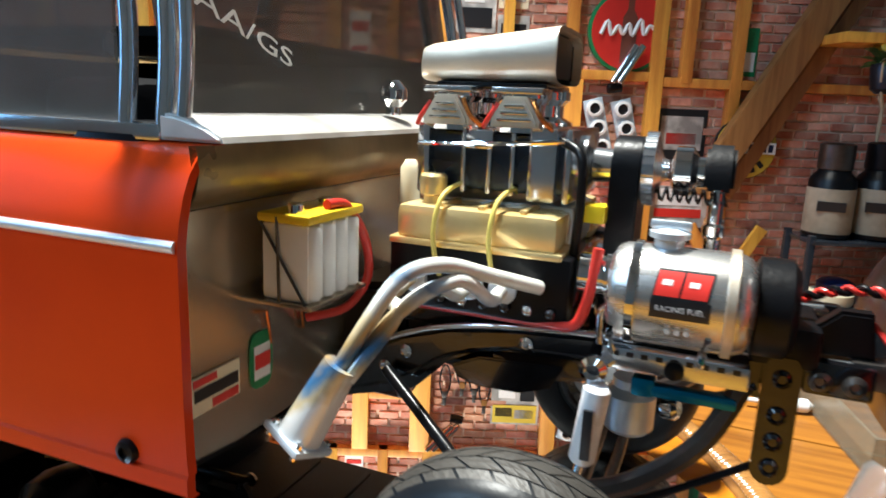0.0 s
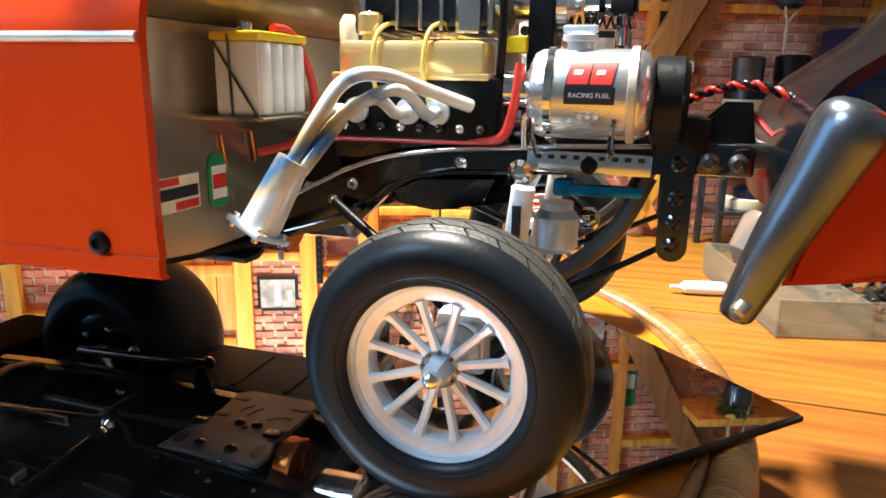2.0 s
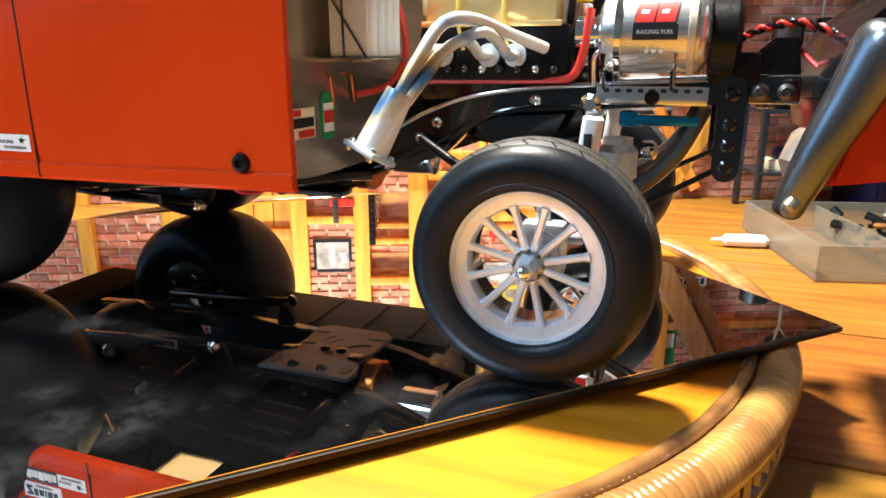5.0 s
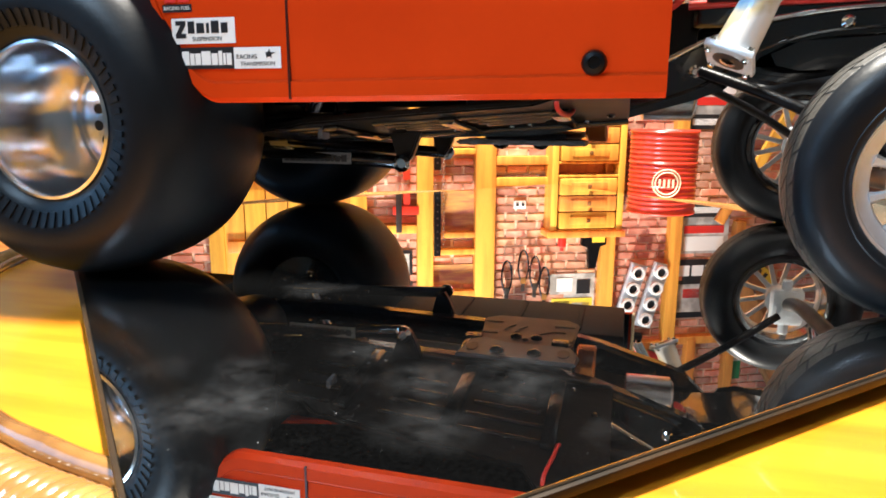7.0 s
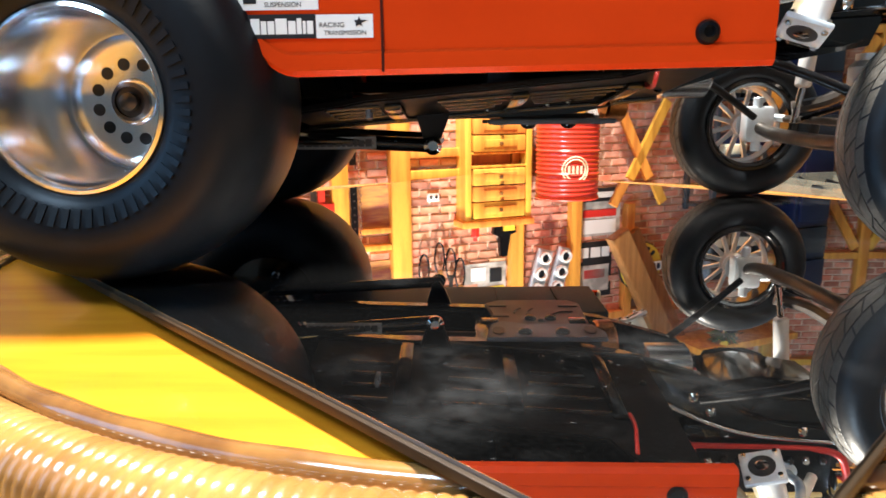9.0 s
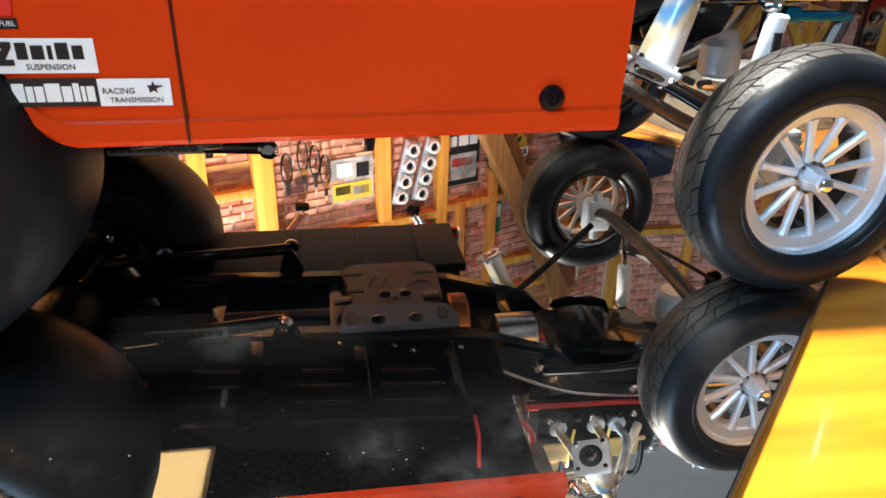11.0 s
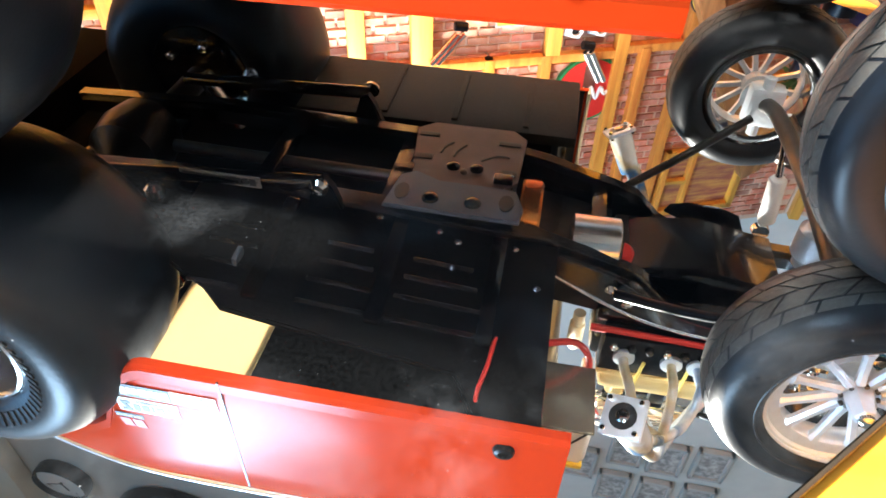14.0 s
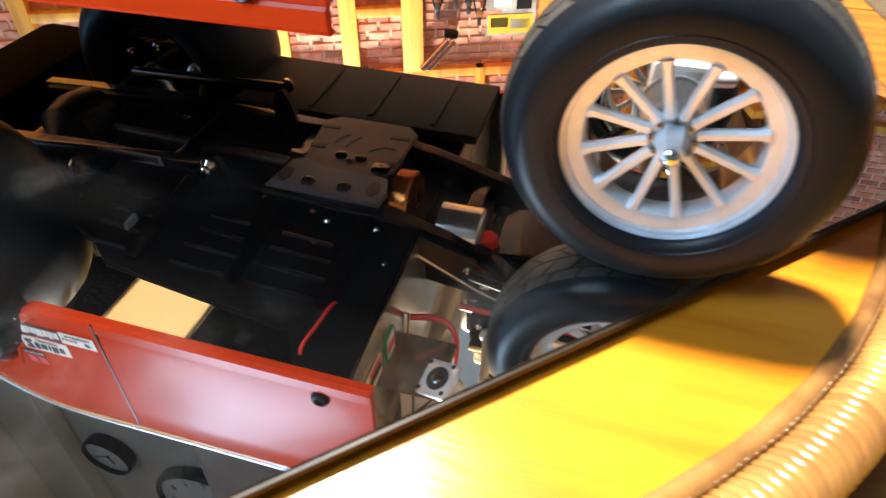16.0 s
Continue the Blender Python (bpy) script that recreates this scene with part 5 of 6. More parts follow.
for s in (0, 1):
    Y = (lambda y: y) if not s else (lambda y: CYL - y)
    lk = part("trailing_link", tube(bmesh.new(), [(-176, Y(76), 44), (-82.6, Y(79.5), 38.5)], 3.0, 14, 0), GLOSS, car, "black trailing link")
    if not s:
        part("link_decal", B((-139, 75.6, 37.6), (-106, 76.1, 42.6)), DKDECAL, lk, smooth=False)
        marks(lk, -138, 38.6, (2.4, 2.6, 2.4, 2.4, 2.6, 2.4, 1.6, 2.4, 1.4, 2.4, 2.6), 3.0, 0.5, 75.3, 75.58, INK)
    part("link_ball", lathe(bmesh.new(), (-82.6, Y(77), 38.5), (0, -1 if not s else 1, 0), [(3.8, 0), (3.8, 1.5), (2.2, 3.0), (1.8, 2.0)], 18), CHROME, lk)
    part("link_mount", prism(bmesh.new(), [(-90, 52), (-75, 53), (-79, 42), (-82, 37.5), (-86, 39)], "y", Y(80), Y(85), 0.8), BLACK, car)
part("rear_axle", lathe(bmesh.new(), (-184, 45, 57), (0, 1, 0), [(6, 0), (6, 50), (16, 58), (18, 70), (16, 82), (6, 90), (6, 140)], 28), BLACK, car, "black rear axle and diff housing")
part("drive_shaft", tube(bmesh.new(), [(-165, 115, 56), (-62, 115, 58)], 2.8, 14, 0), STEEL, car)
for s in (0, 1):
    y = 66 if not s else CYL - 66
    part("rear_shock", cyl(bmesh.new(), (-172, y, 46), (-150, y, 96), 4.5), POLISH, car)
    part("axle_fitting", lathe(bmesh.new(), (-150, y + 6, 50), (0, 0, -1), [(4, 0), (4, 4), (2, 6)], 16), POLISH, car)

# front axle, steering and springs
part("front_axle", tube(bmesh.new(), [(98, 40, 42.5), (101, 60, 38), (102, 115, 36), (101, 170, 38), (98, 190, 42.5)], 3.6, 14), STEEL, car, "dark steel tube axle")
part("drag_link", tube(bmesh.new(), [(112, 45, 46), (114, 115, 45), (112, 186, 46)], 2.0, 10), STEEL, car)
for s in (0, 1):
    Y = (lambda y: y) if not s else (lambda y: CYL - y)
    kn = part("steering_knuckle", B((91, min(Y(36), Y(46)), 33), (107, max(Y(36), Y(46)), 53), 2.5), ALU, car, "bright steering knuckle")
    part("kingpin", cyl(bmesh.new(), (98, Y(43), 28), (98, Y(43), 58), 2.6), ALU, kn)
    part("steering_arm", tube(bmesh.new(), [(104, Y(42), 47), (112, Y(46), 46)], 2.2, 10, 0), ALU, kn)
    part("brake_disc", lathe(bmesh.new(), (98, Y(33), 42.5), (0, 1 if not s else -1, 0), [(8, 0), (8.4, 0.4), (8.4, 1.6), (4, 1.8)], 32), ALU, kn)
    part("radius_arm", tube(bmesh.new(), [(94, Y(48), 47), (66, Y(62), 63), (36, Y(80), 76)], 2.0, 10), BLACK, car, "dark radius rod")
    sp = part("leaf_spring", tube(bmesh.new(), [(104, Y(70), 52), (122, Y(76), 57), (140, Y(80), 72), (150, Y(84), 92)], 3.4, 8), STEEL, car, "dark curved spring leaf")
    part("spring_rod", tube(bmesh.new(), [(108, Y(72), 46), (130, Y(78), 54), (158, Y(85), 69)], 1.2, 8), BLACK, sp)
    sh = part("front_shock", lathe(bmesh.new(), (110.5, Y(71), 88.5), (-0.12, 0.05 if not s else -0.05, -1), [(3.2, 0), (4.1, 1), (4.1, 25), (3.4, 26)], 24), WHITE, car, "white shock absorber tube")
    part("shock_eye", lathe(bmesh.new(), (108.5, Y(76), 92.5), (0, -1 if not s else 1, 0), [(4.0, 0), (4.2, 1), (4.2, 4), (2.4, 6), (2.0, 4)], 20), CHROME, sh)
    part("shock_rod", cyl(bmesh.new(), (107.3, Y(72), 62), (104, Y(73), 44), 1.8), CHROME, sh)
    if not s:
        part("shock_label", B((107.6, 66.2, 66), (110.6, 67.4, 82), 0.2), INK, sh)
part("blue_arm", B((124, 79, 84.5), (149, 84, 88.5), 1.4), BLUEM, car, "blue anodised steering arm")
part("blue_clevis", B((119, 79, 84), (126, 85, 90), 1.2), BLUEM, car, "blue anodised clevis")
part("front_motor", lathe(bmesh.new(), (116, 115, 56), (0, 0, 1), [(7, 0), (9, 2), (9, 14), (6.5, 17), (6.5, 20)], 28), ALU, car, "bright alloy gear housing")
part("gear_cap", lathe(bmesh.new(), (128, 104, 72), (1, -0.3, 0.2), [(4, 0), (4.2, 0.6), (4.2, 4), (2.6, 5.4)], 20), CHROME, car)

# engine
engine = part("engine_block", B((32, 88, 92), (100, CYL - 88, 122), 2.5), GLOSS, car, "gloss black engine block")
for s in (0, 1):
    Y = (lambda y: y) if not s else (lambda y: CYL - y)
    lo, hi = sorted((Y(80), Y(90)))
    hd = part("cylinder_head", B((36, lo, 101), (98, hi, 123), 1.6), BLACK, engine, "black cylinder head")
    for i in range(8):
        part("head_stud", lathe(bmesh.new(), (41 + i * 7.4, Y(80), 105.5), (0, -1 if not s else 1, 0), [(2.1, 0), (2.1, 1.4), (1.5, 2.6), (0.7, 3.0)], 6), GLOSS if i % 3 else CHROME, hd)
    lo, hi = sorted((Y(80), Y(103)))
    vc = part("valve_cover", B((38, lo, 123), (93, hi, 135.5), 3.0), GOLD, engine, "gold valve cover")
    part("cover_flange", B((36, lo - 1, 122), (95, hi + 1, 124.4), 0.8), GOLD, vc)
    for x in (52, 66, 80):
        part("cover_rib", B((x, lo + 2, 135.2), (x + 2.4, hi - 2, 136.6), 0.6), GOLD, vc)
    part("breather", lathe(bmesh.new(), (48, Y(88), 135), (0, 0, 1), [(3.2, 0), (3.2, 3), (4.6, 3.6), (4.6, 9.5), (3.6, 10.5)], 24), GOLD, vc, "gold breather cap")
    for i, x in enumerate((55, 74)):
        part("plug_lead", tube(bmesh.new(), [(x, Y(98), 140), (x + 1, Y(90), 142), (x - 1, Y(80), 138), (x - 2, Y(77), 126), (x, Y(79), 113)], 0.8, 8), WIREY, hd, "yellow plug lead")
    # headers: primaries run to a collector with a square flange
    foot = Vector((38.5, Y(22.5), 77))
    dirv = Vector((-7, -4 if not s else 4, -15)).normalized()
    prim = part("header_pipe", tube(bmesh.new(), [(89, Y(79), 113.5), (78, Y(66), 118.5), (67, Y(52), 123.5), (60, Y(40), 121.5), (54, Y(32.5), 110), foot - dirv * 20], 2.35, 18), HEAT, car, "heat-tinted header pipe")
    for x, bend in ((46, [(48, 64, 111), (51, 48, 112)]), (66, [(66, 66, 111), (64, 54, 116)]), (77, [(77, 66, 111), (71, 54, 119)])):
        part("header_primary", tube(bmesh.new(), [(x, Y(82), 111)] + [(x, Y(74), 111)] + [(a, Y(b), c) for a, b, c in bend] + [(59, Y(40), 111), foot - dirv * 20 + Vector((4, 0.5, 0))], 2.1, 14), HEAT, prim)
        part("port_flange", lathe(bmesh.new(), (x, Y(79.5), 111), (0, -1 if not s else 1, 0), [(4.6, 0), (4.6, 1.6), (3, 2)], 18), ALU, prim)
    part("collector", tube(bmesh.new(), [foot - dirv * 24, foot - dirv * 18, foot - dirv * 9, foot], 5.0, 24, 4, 6.4), HEAT, prim)
    q = dirv.to_track_quat("Z", "Y").to_matrix().to_4x4() @ Matrix.Rotation(radians(45), 4, "Z")
    fl = part("collector_flange", B((-7.4, -7.4, -1.1), (7.4, 7.4, 1.1), 0.8, Matrix.Translation(foot) @ q), ALU, prim, "square bolted flange")
    part("flange_bore", lathe(bmesh.new(), foot + dirv * 0.9, dirv, [(4.8, 0), (4.8, 0.5)], 24), INK, fl)
    part("bore_plug", lathe(bmesh.new(), foot + dirv * 1.3, dirv, [(2.4, 0), (2.4, 0.5), (1.2, 0.9)], 16), CHROME, fl)
    for a in (-5.5, 5.5):
        for b in (-5.5, 5.5):
            p = Matrix.Translation(foot) @ q @ Vector((a, b, 0))
            part("flange_bolt", cyl(bmesh.new(), p - dirv * 2.4, p + dirv * 2.4, 1.0, seg=8), CHROME, fl)
SATIN = material("warm_satin_alloy", (0.86, 0.80, 0.68), 0.22, 0.6, 0.2, 30, 0.1, 0.0, (0.74, 0.66, 0.52), 40)
blower = part("blower", B((42, 93, 140), (92, CYL - 93, 160), 4), BLOWER, engine, "dark ribbed supercharger case with blue sheen in its colour")
for x in (56, 65, 73):
    part("blower_rib", B((x, 91.4, 139.4), (x + 1.6, CYL - 91.4, 161), 0.6), POLISH, blower)
part("blower_boss", B((57.6, 91.2, 154), (67, 95, 160.4), 1.0), POLISH, blower, "bright boss on the case")
for x, w in ((40, 4.6), (79, 9.4), (90.6, 2.6)):
    part("end_plate", B((x, 91, 138), (x + w, CYL - 91, 162), 1.6), POLISH, blower, "polished end plate")
part("manifold", B((40, 98, 122), (94, CYL - 98, 137), 3), ALU, engine)
for x in (51, 74.5):
    cb = part("carburettor", lathe(bmesh.new(), (x, 100, 160), (0, 0, 1), [(10, 0), (10, 3), (6.4, 5), (6.4, 9), (8.6, 11), (8.6, 14)], 24), CHROME, engine, "bright carburettor")
    part("carburettor", lathe(bmesh.new(), (x, 128, 160), (0, 0, 1), [(10, 0), (10, 3), (6.4, 5), (6.4, 9), (8.6, 11), (8.6, 14)], 24), CHROME, engine)
    bowl = part("float_bowl", prism(bmesh.new(), [(x - 8, 161.6), (x + 8, 161.6), (x + 8, 164), (x + 3.6, 171.4), (x - 3.6, 171.4), (x - 8, 164)], "y", 88, 97, 0.9), SATIN, cb, "bright satin float bowl")
    for k in range(3):
        part("bowl_rib", B((x - 5.6 + k * 1.2, 87.2, 163.6 + k * 2.1), (x + 5.6 - k * 1.2, 88.4, 164.5 + k * 2.1), 0.3), CHROME, bowl)
    part("choke_plate", B((x - 8.5, 89, 172), (x + 8.5, 99, 174.2), 0.8), POLISH, cb)
    part("fuel_line", tube(bmesh.new(), [(x + 5.5, 90, 170), (x + 8.5, 88.6, 165), (x + 12, 90, 161.6)], 0.8, 8), COPPER, cb)
    part("fuel_line", tube(bmesh.new(), [(x - 6, 90, 169), (x - 9, 89, 164), (x - 11, 91, 161.4)], 0.8, 8), REDW, cb)
part("throttle_rod", tube(bmesh.new(), [(41, 89.6, 155), (66, 88.8, 156), (91, 89.6, 158)], 0.8, 8), CHROME, engine, "thin bright throttle rod")
bm = bmesh.new()
loops = []
for x, s, wide in ((37.4, 0.46, 0.80), (38.6, 0.58, 0.90), (41.5, 0.63, 0.93), (60, 0.76, 0.95), (83, 0.90, 0.98), (85, 0.91, 0.98), (85, 0.84, 0.92), (70, 0.76, 0.88)):
    loop = []
    for k in range(28):
        a = k * math.tau / 28
        cy, cz = math.cos(a), math.sin(a)
        e = 0.45
        loop.append((x, 115 + 21 * wide * math.copysign(abs(cy) ** e, cy), 185.0 - 10.2 * (0.9 - s) + 10.2 * s * math.copysign(abs(cz) ** e, cz)))
    loops.append(loop)
rings(bm, loops)
bmesh.ops.recalc_face_normals(bm, faces=bm.faces)
scoop = part("air_scoop", bm, BRUSHED, engine, "brushed metal air scoop with dark mouth")
part("scoop_mouth", B((80, 97, 177.6), (82, 133, 192.5), 2), INK, scoop)
part("scoop_base", B((43, 98, 173.4), (82, 132, 176), 1.2), GLOSS, scoop)
part("blower_snout", lathe(bmesh.new(), (93, 113, 150), (1, 0, 0), [(10, 0), (10, 2), (6, 4), (5.4, 12), (5.4, 16)], 24), POLISH, engine, "chrome blower snout")
pl = part("blower_pulley", lathe(bmesh.new(), (113, 113, 150), (1, 0, 0), [(5, 0), (11.5, 0.5), (11.5, 4), (8, 4.6), (4, 6), (3, 8)], 32), POLISH, engine, "toothed alloy pulley")
for i in range(26):
    a = i * math.tau / 26
    part("pulley_tooth", B((113.4, -0.8, -0.5), (117.0, 0.8, 0.6), 0, Matrix.Translation((0, 113 + 11.6 * math.cos(a), 150 + 11.6 * math.sin(a))) @ Matrix.Rotation(a - math.pi / 2, 4, "X")), POLISH, pl)
bm = bmesh.new()
loop_o = [(113 + 10.4 * math.cos(a), 150 + 10.4 * math.sin(a)) for a in [i * math.pi / 12 for i in range(13)]] + [(113 + 13 * math.cos(a), 110 + 13 * math.sin(a)) for a in [math.pi + i * math.pi / 12 for i in range(13)]]
prism(bm, loop_o, "x", 103.5, 113, 0.6)
part("drive_belt", bm, BLACK, engine, "wide black drive belt")
part("crank_pulley", lathe(bmesh.new(), (100, 113, 110), (1, 0, 0), [(9, 0), (14, 0.6), (14, 3), (12, 4), (12, 14), (14, 15), (14, 16)], 32), POLISH, engine)
bm = bmesh.new()
prism(bm, [(104, 145), (104, 150), (107, 156), (113, 159), (119, 156), (123, 150), (123, 145)], "x", 132, 141, 1.2)
part("belt_guard", bm, BLACK, engine, "black rounded belt guard")
for y in (106, 120):
    part("guard_post", lathe(bmesh.new(), (136.5, y, 120), (0, 0, 1), [(2.6, 0), (2.6, 10), (3.4, 11), (3.4, 14), (2.4, 15), (2.4, 25.5)], 18), CHROME, engine, "chromed post")
part("front_fitting", lathe(bmesh.new(), (122, 112, 150), (1, 0, 0), [(4, 0), (8, 1), (8, 6), (5, 8), (5, 11)], 20), CHROME, engine)
part("hose_spring", tube(bmesh.new(), [(118 + 0.55 * i, 104 + 2.2 * math.cos(i * 1.25), 143 + 2.2 * math.sin(i * 1.25)) for i in range(40)], 0.5, 6, 0), BLACK, engine)
part("vacuum_hose", tube(bmesh.new(), [(90, 92, 158), (97, 87, 154), (98, 86, 140), (97, 88, 126), (96, 90, 118)], 1.5, 10), BLACK, engine, "black vacuum hose")
part("distributor", lathe(bmesh.new(), (28, 112, 122), (0, 0, 1), [(3, 0), (3, 6), (3.8, 7), (3.8, 22), (2, 25)], 20), CREAM, engine, "cream distributor")
part("gold_fitting", B((96, 98, 132), (104, 108, 138), 1), YELLOW, engine, "yellow fitting")

# fuel tank on the rail
TANK = material("satin_tank_aluminium", (0.82, 0.80, 0.77), 0.27, 0.95, 0.15, 40, 0.08, 0.0, (0.70, 0.68, 0.65), 30, (1, 12, 12))
tank = part("fuel_tank", lathe(bmesh.new(), (112.5, 72, 118.5), (1, 0, 0), [(5, -1.6), (10, -1.0), (12.8, 0.4), (13.8, 2.6), (14, 6), (14, 29), (13.8, 32.6), (12.8, 35), (10, 36.6), (5, 37.4)], 48), TANK, car, "polished spun aluminium fuel tank")
for x in (117, 142):
    part("tank_strap", lathe(bmesh.new(), (x, 72, 118.5), (1, 0, 0), [(14.1, 0), (14.9, 0.3), (14.9, 2.5), (14.1, 2.8)], 48), CHROME if x < 120 else BRUSHED, tank)


def wrap(x0, x1, a0, a1, r, lean=0.0, n=7):
    """A patch that follows the tank's near side, from a0 to a1 degrees above its middle."""
    bm = bmesh.new()
    row = []
    for i in range(n + 1):
        a = radians(a0 + (a1 - a0) * i / n)
        row.append([bm.verts.new((x + lean * i / n, 72 - r * math.cos(a), 118.5 + r * math.sin(a))) for x in (x0, x1)])
    for p, q in zip(row, row[1:]):
        bm.faces.new((p[0], p[1], q[1], q[0]))
    return bm


part("tank_label_band", wrap(123.6, 138.6, -11, 10, 14.16), INK, tank, "black label band")
for x0, x1, gx0, gx1 in ((124.2, 130.4, 126.0, 128.6), (131.0, 137.4, 132.8, 135.2)):
    part("tank_emblem", wrap(x0 - 0.5, x1 + 0.5, 10, 44, 14.18, 1.2), INK, tank, "dark outline of the emblem")
    part("tank_emblem", wrap(x0, x1, 13, 41, 14.26, 1.0), REDINK, tank, "red emblem as plain blocks")
    part("tank_emblem", wrap(gx0, gx1, 25, 31, 14.34, 0.3), PAPER, tank, "pale gap in the emblem")
for k in range(3):
    part("tank_dot", lathe(bmesh.new(), (128.6 + k * 2.4, 58.7, 112.2), (0, -1, -0.3), [(0.75, 0), (0.75, 0.3)], 12), PAPER, tank)
words("tank_text", "RACING FUEL", 2.0, PAPER, tank, pose(0.1311, 0.05765, 0.1184, 91, 0, 0))
part("filler_cap", lathe(bmesh.new(), (126, 72, 131.5), (0, 0, 1), [(4, 0), (4, 3), (5.5, 3.4), (5.5, 5), (2, 6)], 20), ALU, tank)
part("wing_nut", B((120.5, 71, 137), (131.5, 73, 139.6), 0.9), ALU, tank)
part("tank_saddle", B((110, 76, 92.5), (151, 81.5, 99.5), 0.8), POLISH, car, "polished perforated mounting bar")
for i in range(9):
    part("saddle_hole", B((113 + i * 4.2, 75.6, 97.2), (115 + i * 4.2, 76.1, 98.6)), INK, car)
for x in (113, 138):
    part("tank_stay", tube(bmesh.new(), [(x, 74, 99), (x, 66, 106), (x + 1, 60, 112)], 1.1, 8), CHROME, tank)
part("saddle_knob", lathe(bmesh.new(), (131, 76, 95.5), (0, -1, 0), [(2.8, 0), (2.8, 1.4), (1.6, 2)], 18), BLACK, car)
part("tow_hook", tube(bmesh.new(), [(109, 76, 100), (109, 74, 110), (112, 74, 112.5), (114, 74, 110)], 1.1, 10), CHROME, car, "small chrome hook")
part("radiator_shroud", lathe(bmesh.new(), (149, 80, 117), (1, 0, 0), [(12, 0), (13.8, 1), (13.8, 9), (11, 11)], 36), BLACK, car, "black round shroud")
part("pump_body", lathe(bmesh.new(), (100, 84, 119), (1, 0, 0), [(5.5, 0), (6.6, 0.6), (6.6, 8), (7.6, 8.4), (7.6, 11), (6.0, 12)], 32), CHROME, car, "chromed pump body")
part("nose_block", B((150, 80, 100), (168, 110, 112), 2), BLACK, car)
part("nose_bracket", prism(bmesh.new(), [(158, 104), (182, 104), (180, 117), (172, 117)], "y", 86, 92, 1), BLACK, car)

# hoses and wires
part("battery_cable", tube(bmesh.new(), [(30, 50, 137.5), (31, 60, 136), (32, 70, 124), (31, 74, 110), (24, 72, 99), (12, 66, 95)], 1.5, 10), REDW, car, "red battery cable")
part("red_hose", tube(bmesh.new(), [(30, 84, 100.4), (50, 83.6, 101), (88, 82, 101.5), (100, 79, 103), (104, 78, 112), (106, 79, 128)], 1.7, 10), REDW, car, "red coolant hose along the block")
bm, bm2 = bmesh.new(), bmesh.new()
line = smooth_line([(160, 92, 117), (170, 92, 121), (182, 92, 122), (193, 90, 117), (198, 88, 108), (195, 86, 98), (190, 80, 94)], 12)
for b_, ph in ((bm, 0), (bm2, math.pi)):
    tube(b_, [p + Vector((0.3 * math.cos(i * 0.9 + ph), 1.0 * math.cos(i * 0.9 + ph), 1.0 * math.sin(i * 0.9 + ph))) for i, p in enumerate(line)], 0.85, 8, 0)
part("lamp_wire", bm, REDW, car, "red wire twisted with a black one")
part("lamp_wire", bm2, BLACK, car, "black wire twisted with a red one")
part("lamp_wire", tube(bmesh.new(), [(181, 92, 113), (190, 84, 104), (204, 66, 96)], 0.9, 8), REDW, car, "red wire")

battery = part("battery", B((16, 37, 110), (32, 66.5, 133), 1.5), WHITE, car, "white battery on the firewall")
for i in range(4):
    part("battery_cell", lathe(bmesh.new(), (30.6, 40.6 + i * 7.1, 110.6), (0, 0, 1), [(2.6, 0), (3.2, 0.8), (3.2, 21), (2.6, 22)], 20), WHITE, battery)
part("battery_lid", B((15, 36, 133), (33, 67.5, 136), 1.2), YELLOW, battery, "yellow battery lid")
for y in (40, 56):
    part("terminal", lathe(bmesh.new(), (26, y, 136), (0, 0, 1), [(2.4, 0), (2.4, 2.4), (1.2, 3)], 14), CHROME, battery)
for pts in ([(16.5, 36.2, 133), (31.5, 36.2, 110)], [(22, 36.2, 135), (22.6, 36.2, 110)]):
    part("hold_down", tube(bmesh.new(), pts, 0.45, 8, 0), STEEL, battery)
part("battery_tray", B((9, 35.5, 108.4), (34, 68, 110), 0.7), BRASS, battery)
for y in (40, 58):
    part("staple", tube(bmesh.new(), [(8.4, y, 104), (11.5, y, 104), (11.5, y + 5, 103), (11.5, y + 7, 92), (8.4, y + 7, 91)], 0.5, 8, 0), COPPER, fw)

# tilted front end
line = smooth_line([(175, 32, 62), (178, 31, 71), (183, 30, 85), (189, 30, 99), (194, 30, 111), (197.4, 30, 119)], 8)
bm = bmesh.new()
loops = []
for i, p in enumerate(line):
    k = i / (len(line) - 1)
    d = (line[min(i + 1, len(line) - 1)] - line[max(i - 1, 0)]).normalized()
    u = d.cross(Vector((0, 1, 0))).normalized()
    round_off = math.sqrt(max(0.02, 1 - max(0.0, (k - 0.84) / 0.165) ** 2)) * math.sqrt(max(0.05, 1 - max(0.0, (0.07 - k) / 0.075) ** 2))
    rr = (4.2 + 4.6 * min(1.0, k / 0.8)) * round_off
    loops.append([p + (u * math.cos(a * math.tau / 28) + Vector((0, 1, 0)) * math.sin(a * math.tau / 28)) * rr for a in range(28)])
rings(bm, loops)
bmesh.ops.recalc_face_normals(bm, faces=bm.faces)
clip = part("headlamp_pod", bm, DARKCHROME, car, "gunmetal headlamp pod on the tilted front end")
part("pod_socket", lathe(bmesh.new(), (177.6, 28.6, 69), (-0.55, -0.5, -0.75), [(2.0, 0), (2.4, 1.5), (2.4, 4.5), (1.6, 5.4)], 18), BRASS, clip, "small brass socket")
part("pod_bracket", prism(bmesh.new(), [(172, 62), (178, 60), (184, 72), (186, 84), (180, 82)], "y", 36, 38.5, 0.8), CHROME, clip, "bright bracket")
bm = bmesh.new()
prof = [(186, 84), (184, 100), (187, 113), (193, 123), (203, 131), (216, 141), (232, 160), (246, 188), (252, 214)]
prof = [tuple(p)[:2] for p in smooth_line([(a, b, 0) for a, b in prof], 5)]
ys = [64 + i * 6 for i in range(18)]
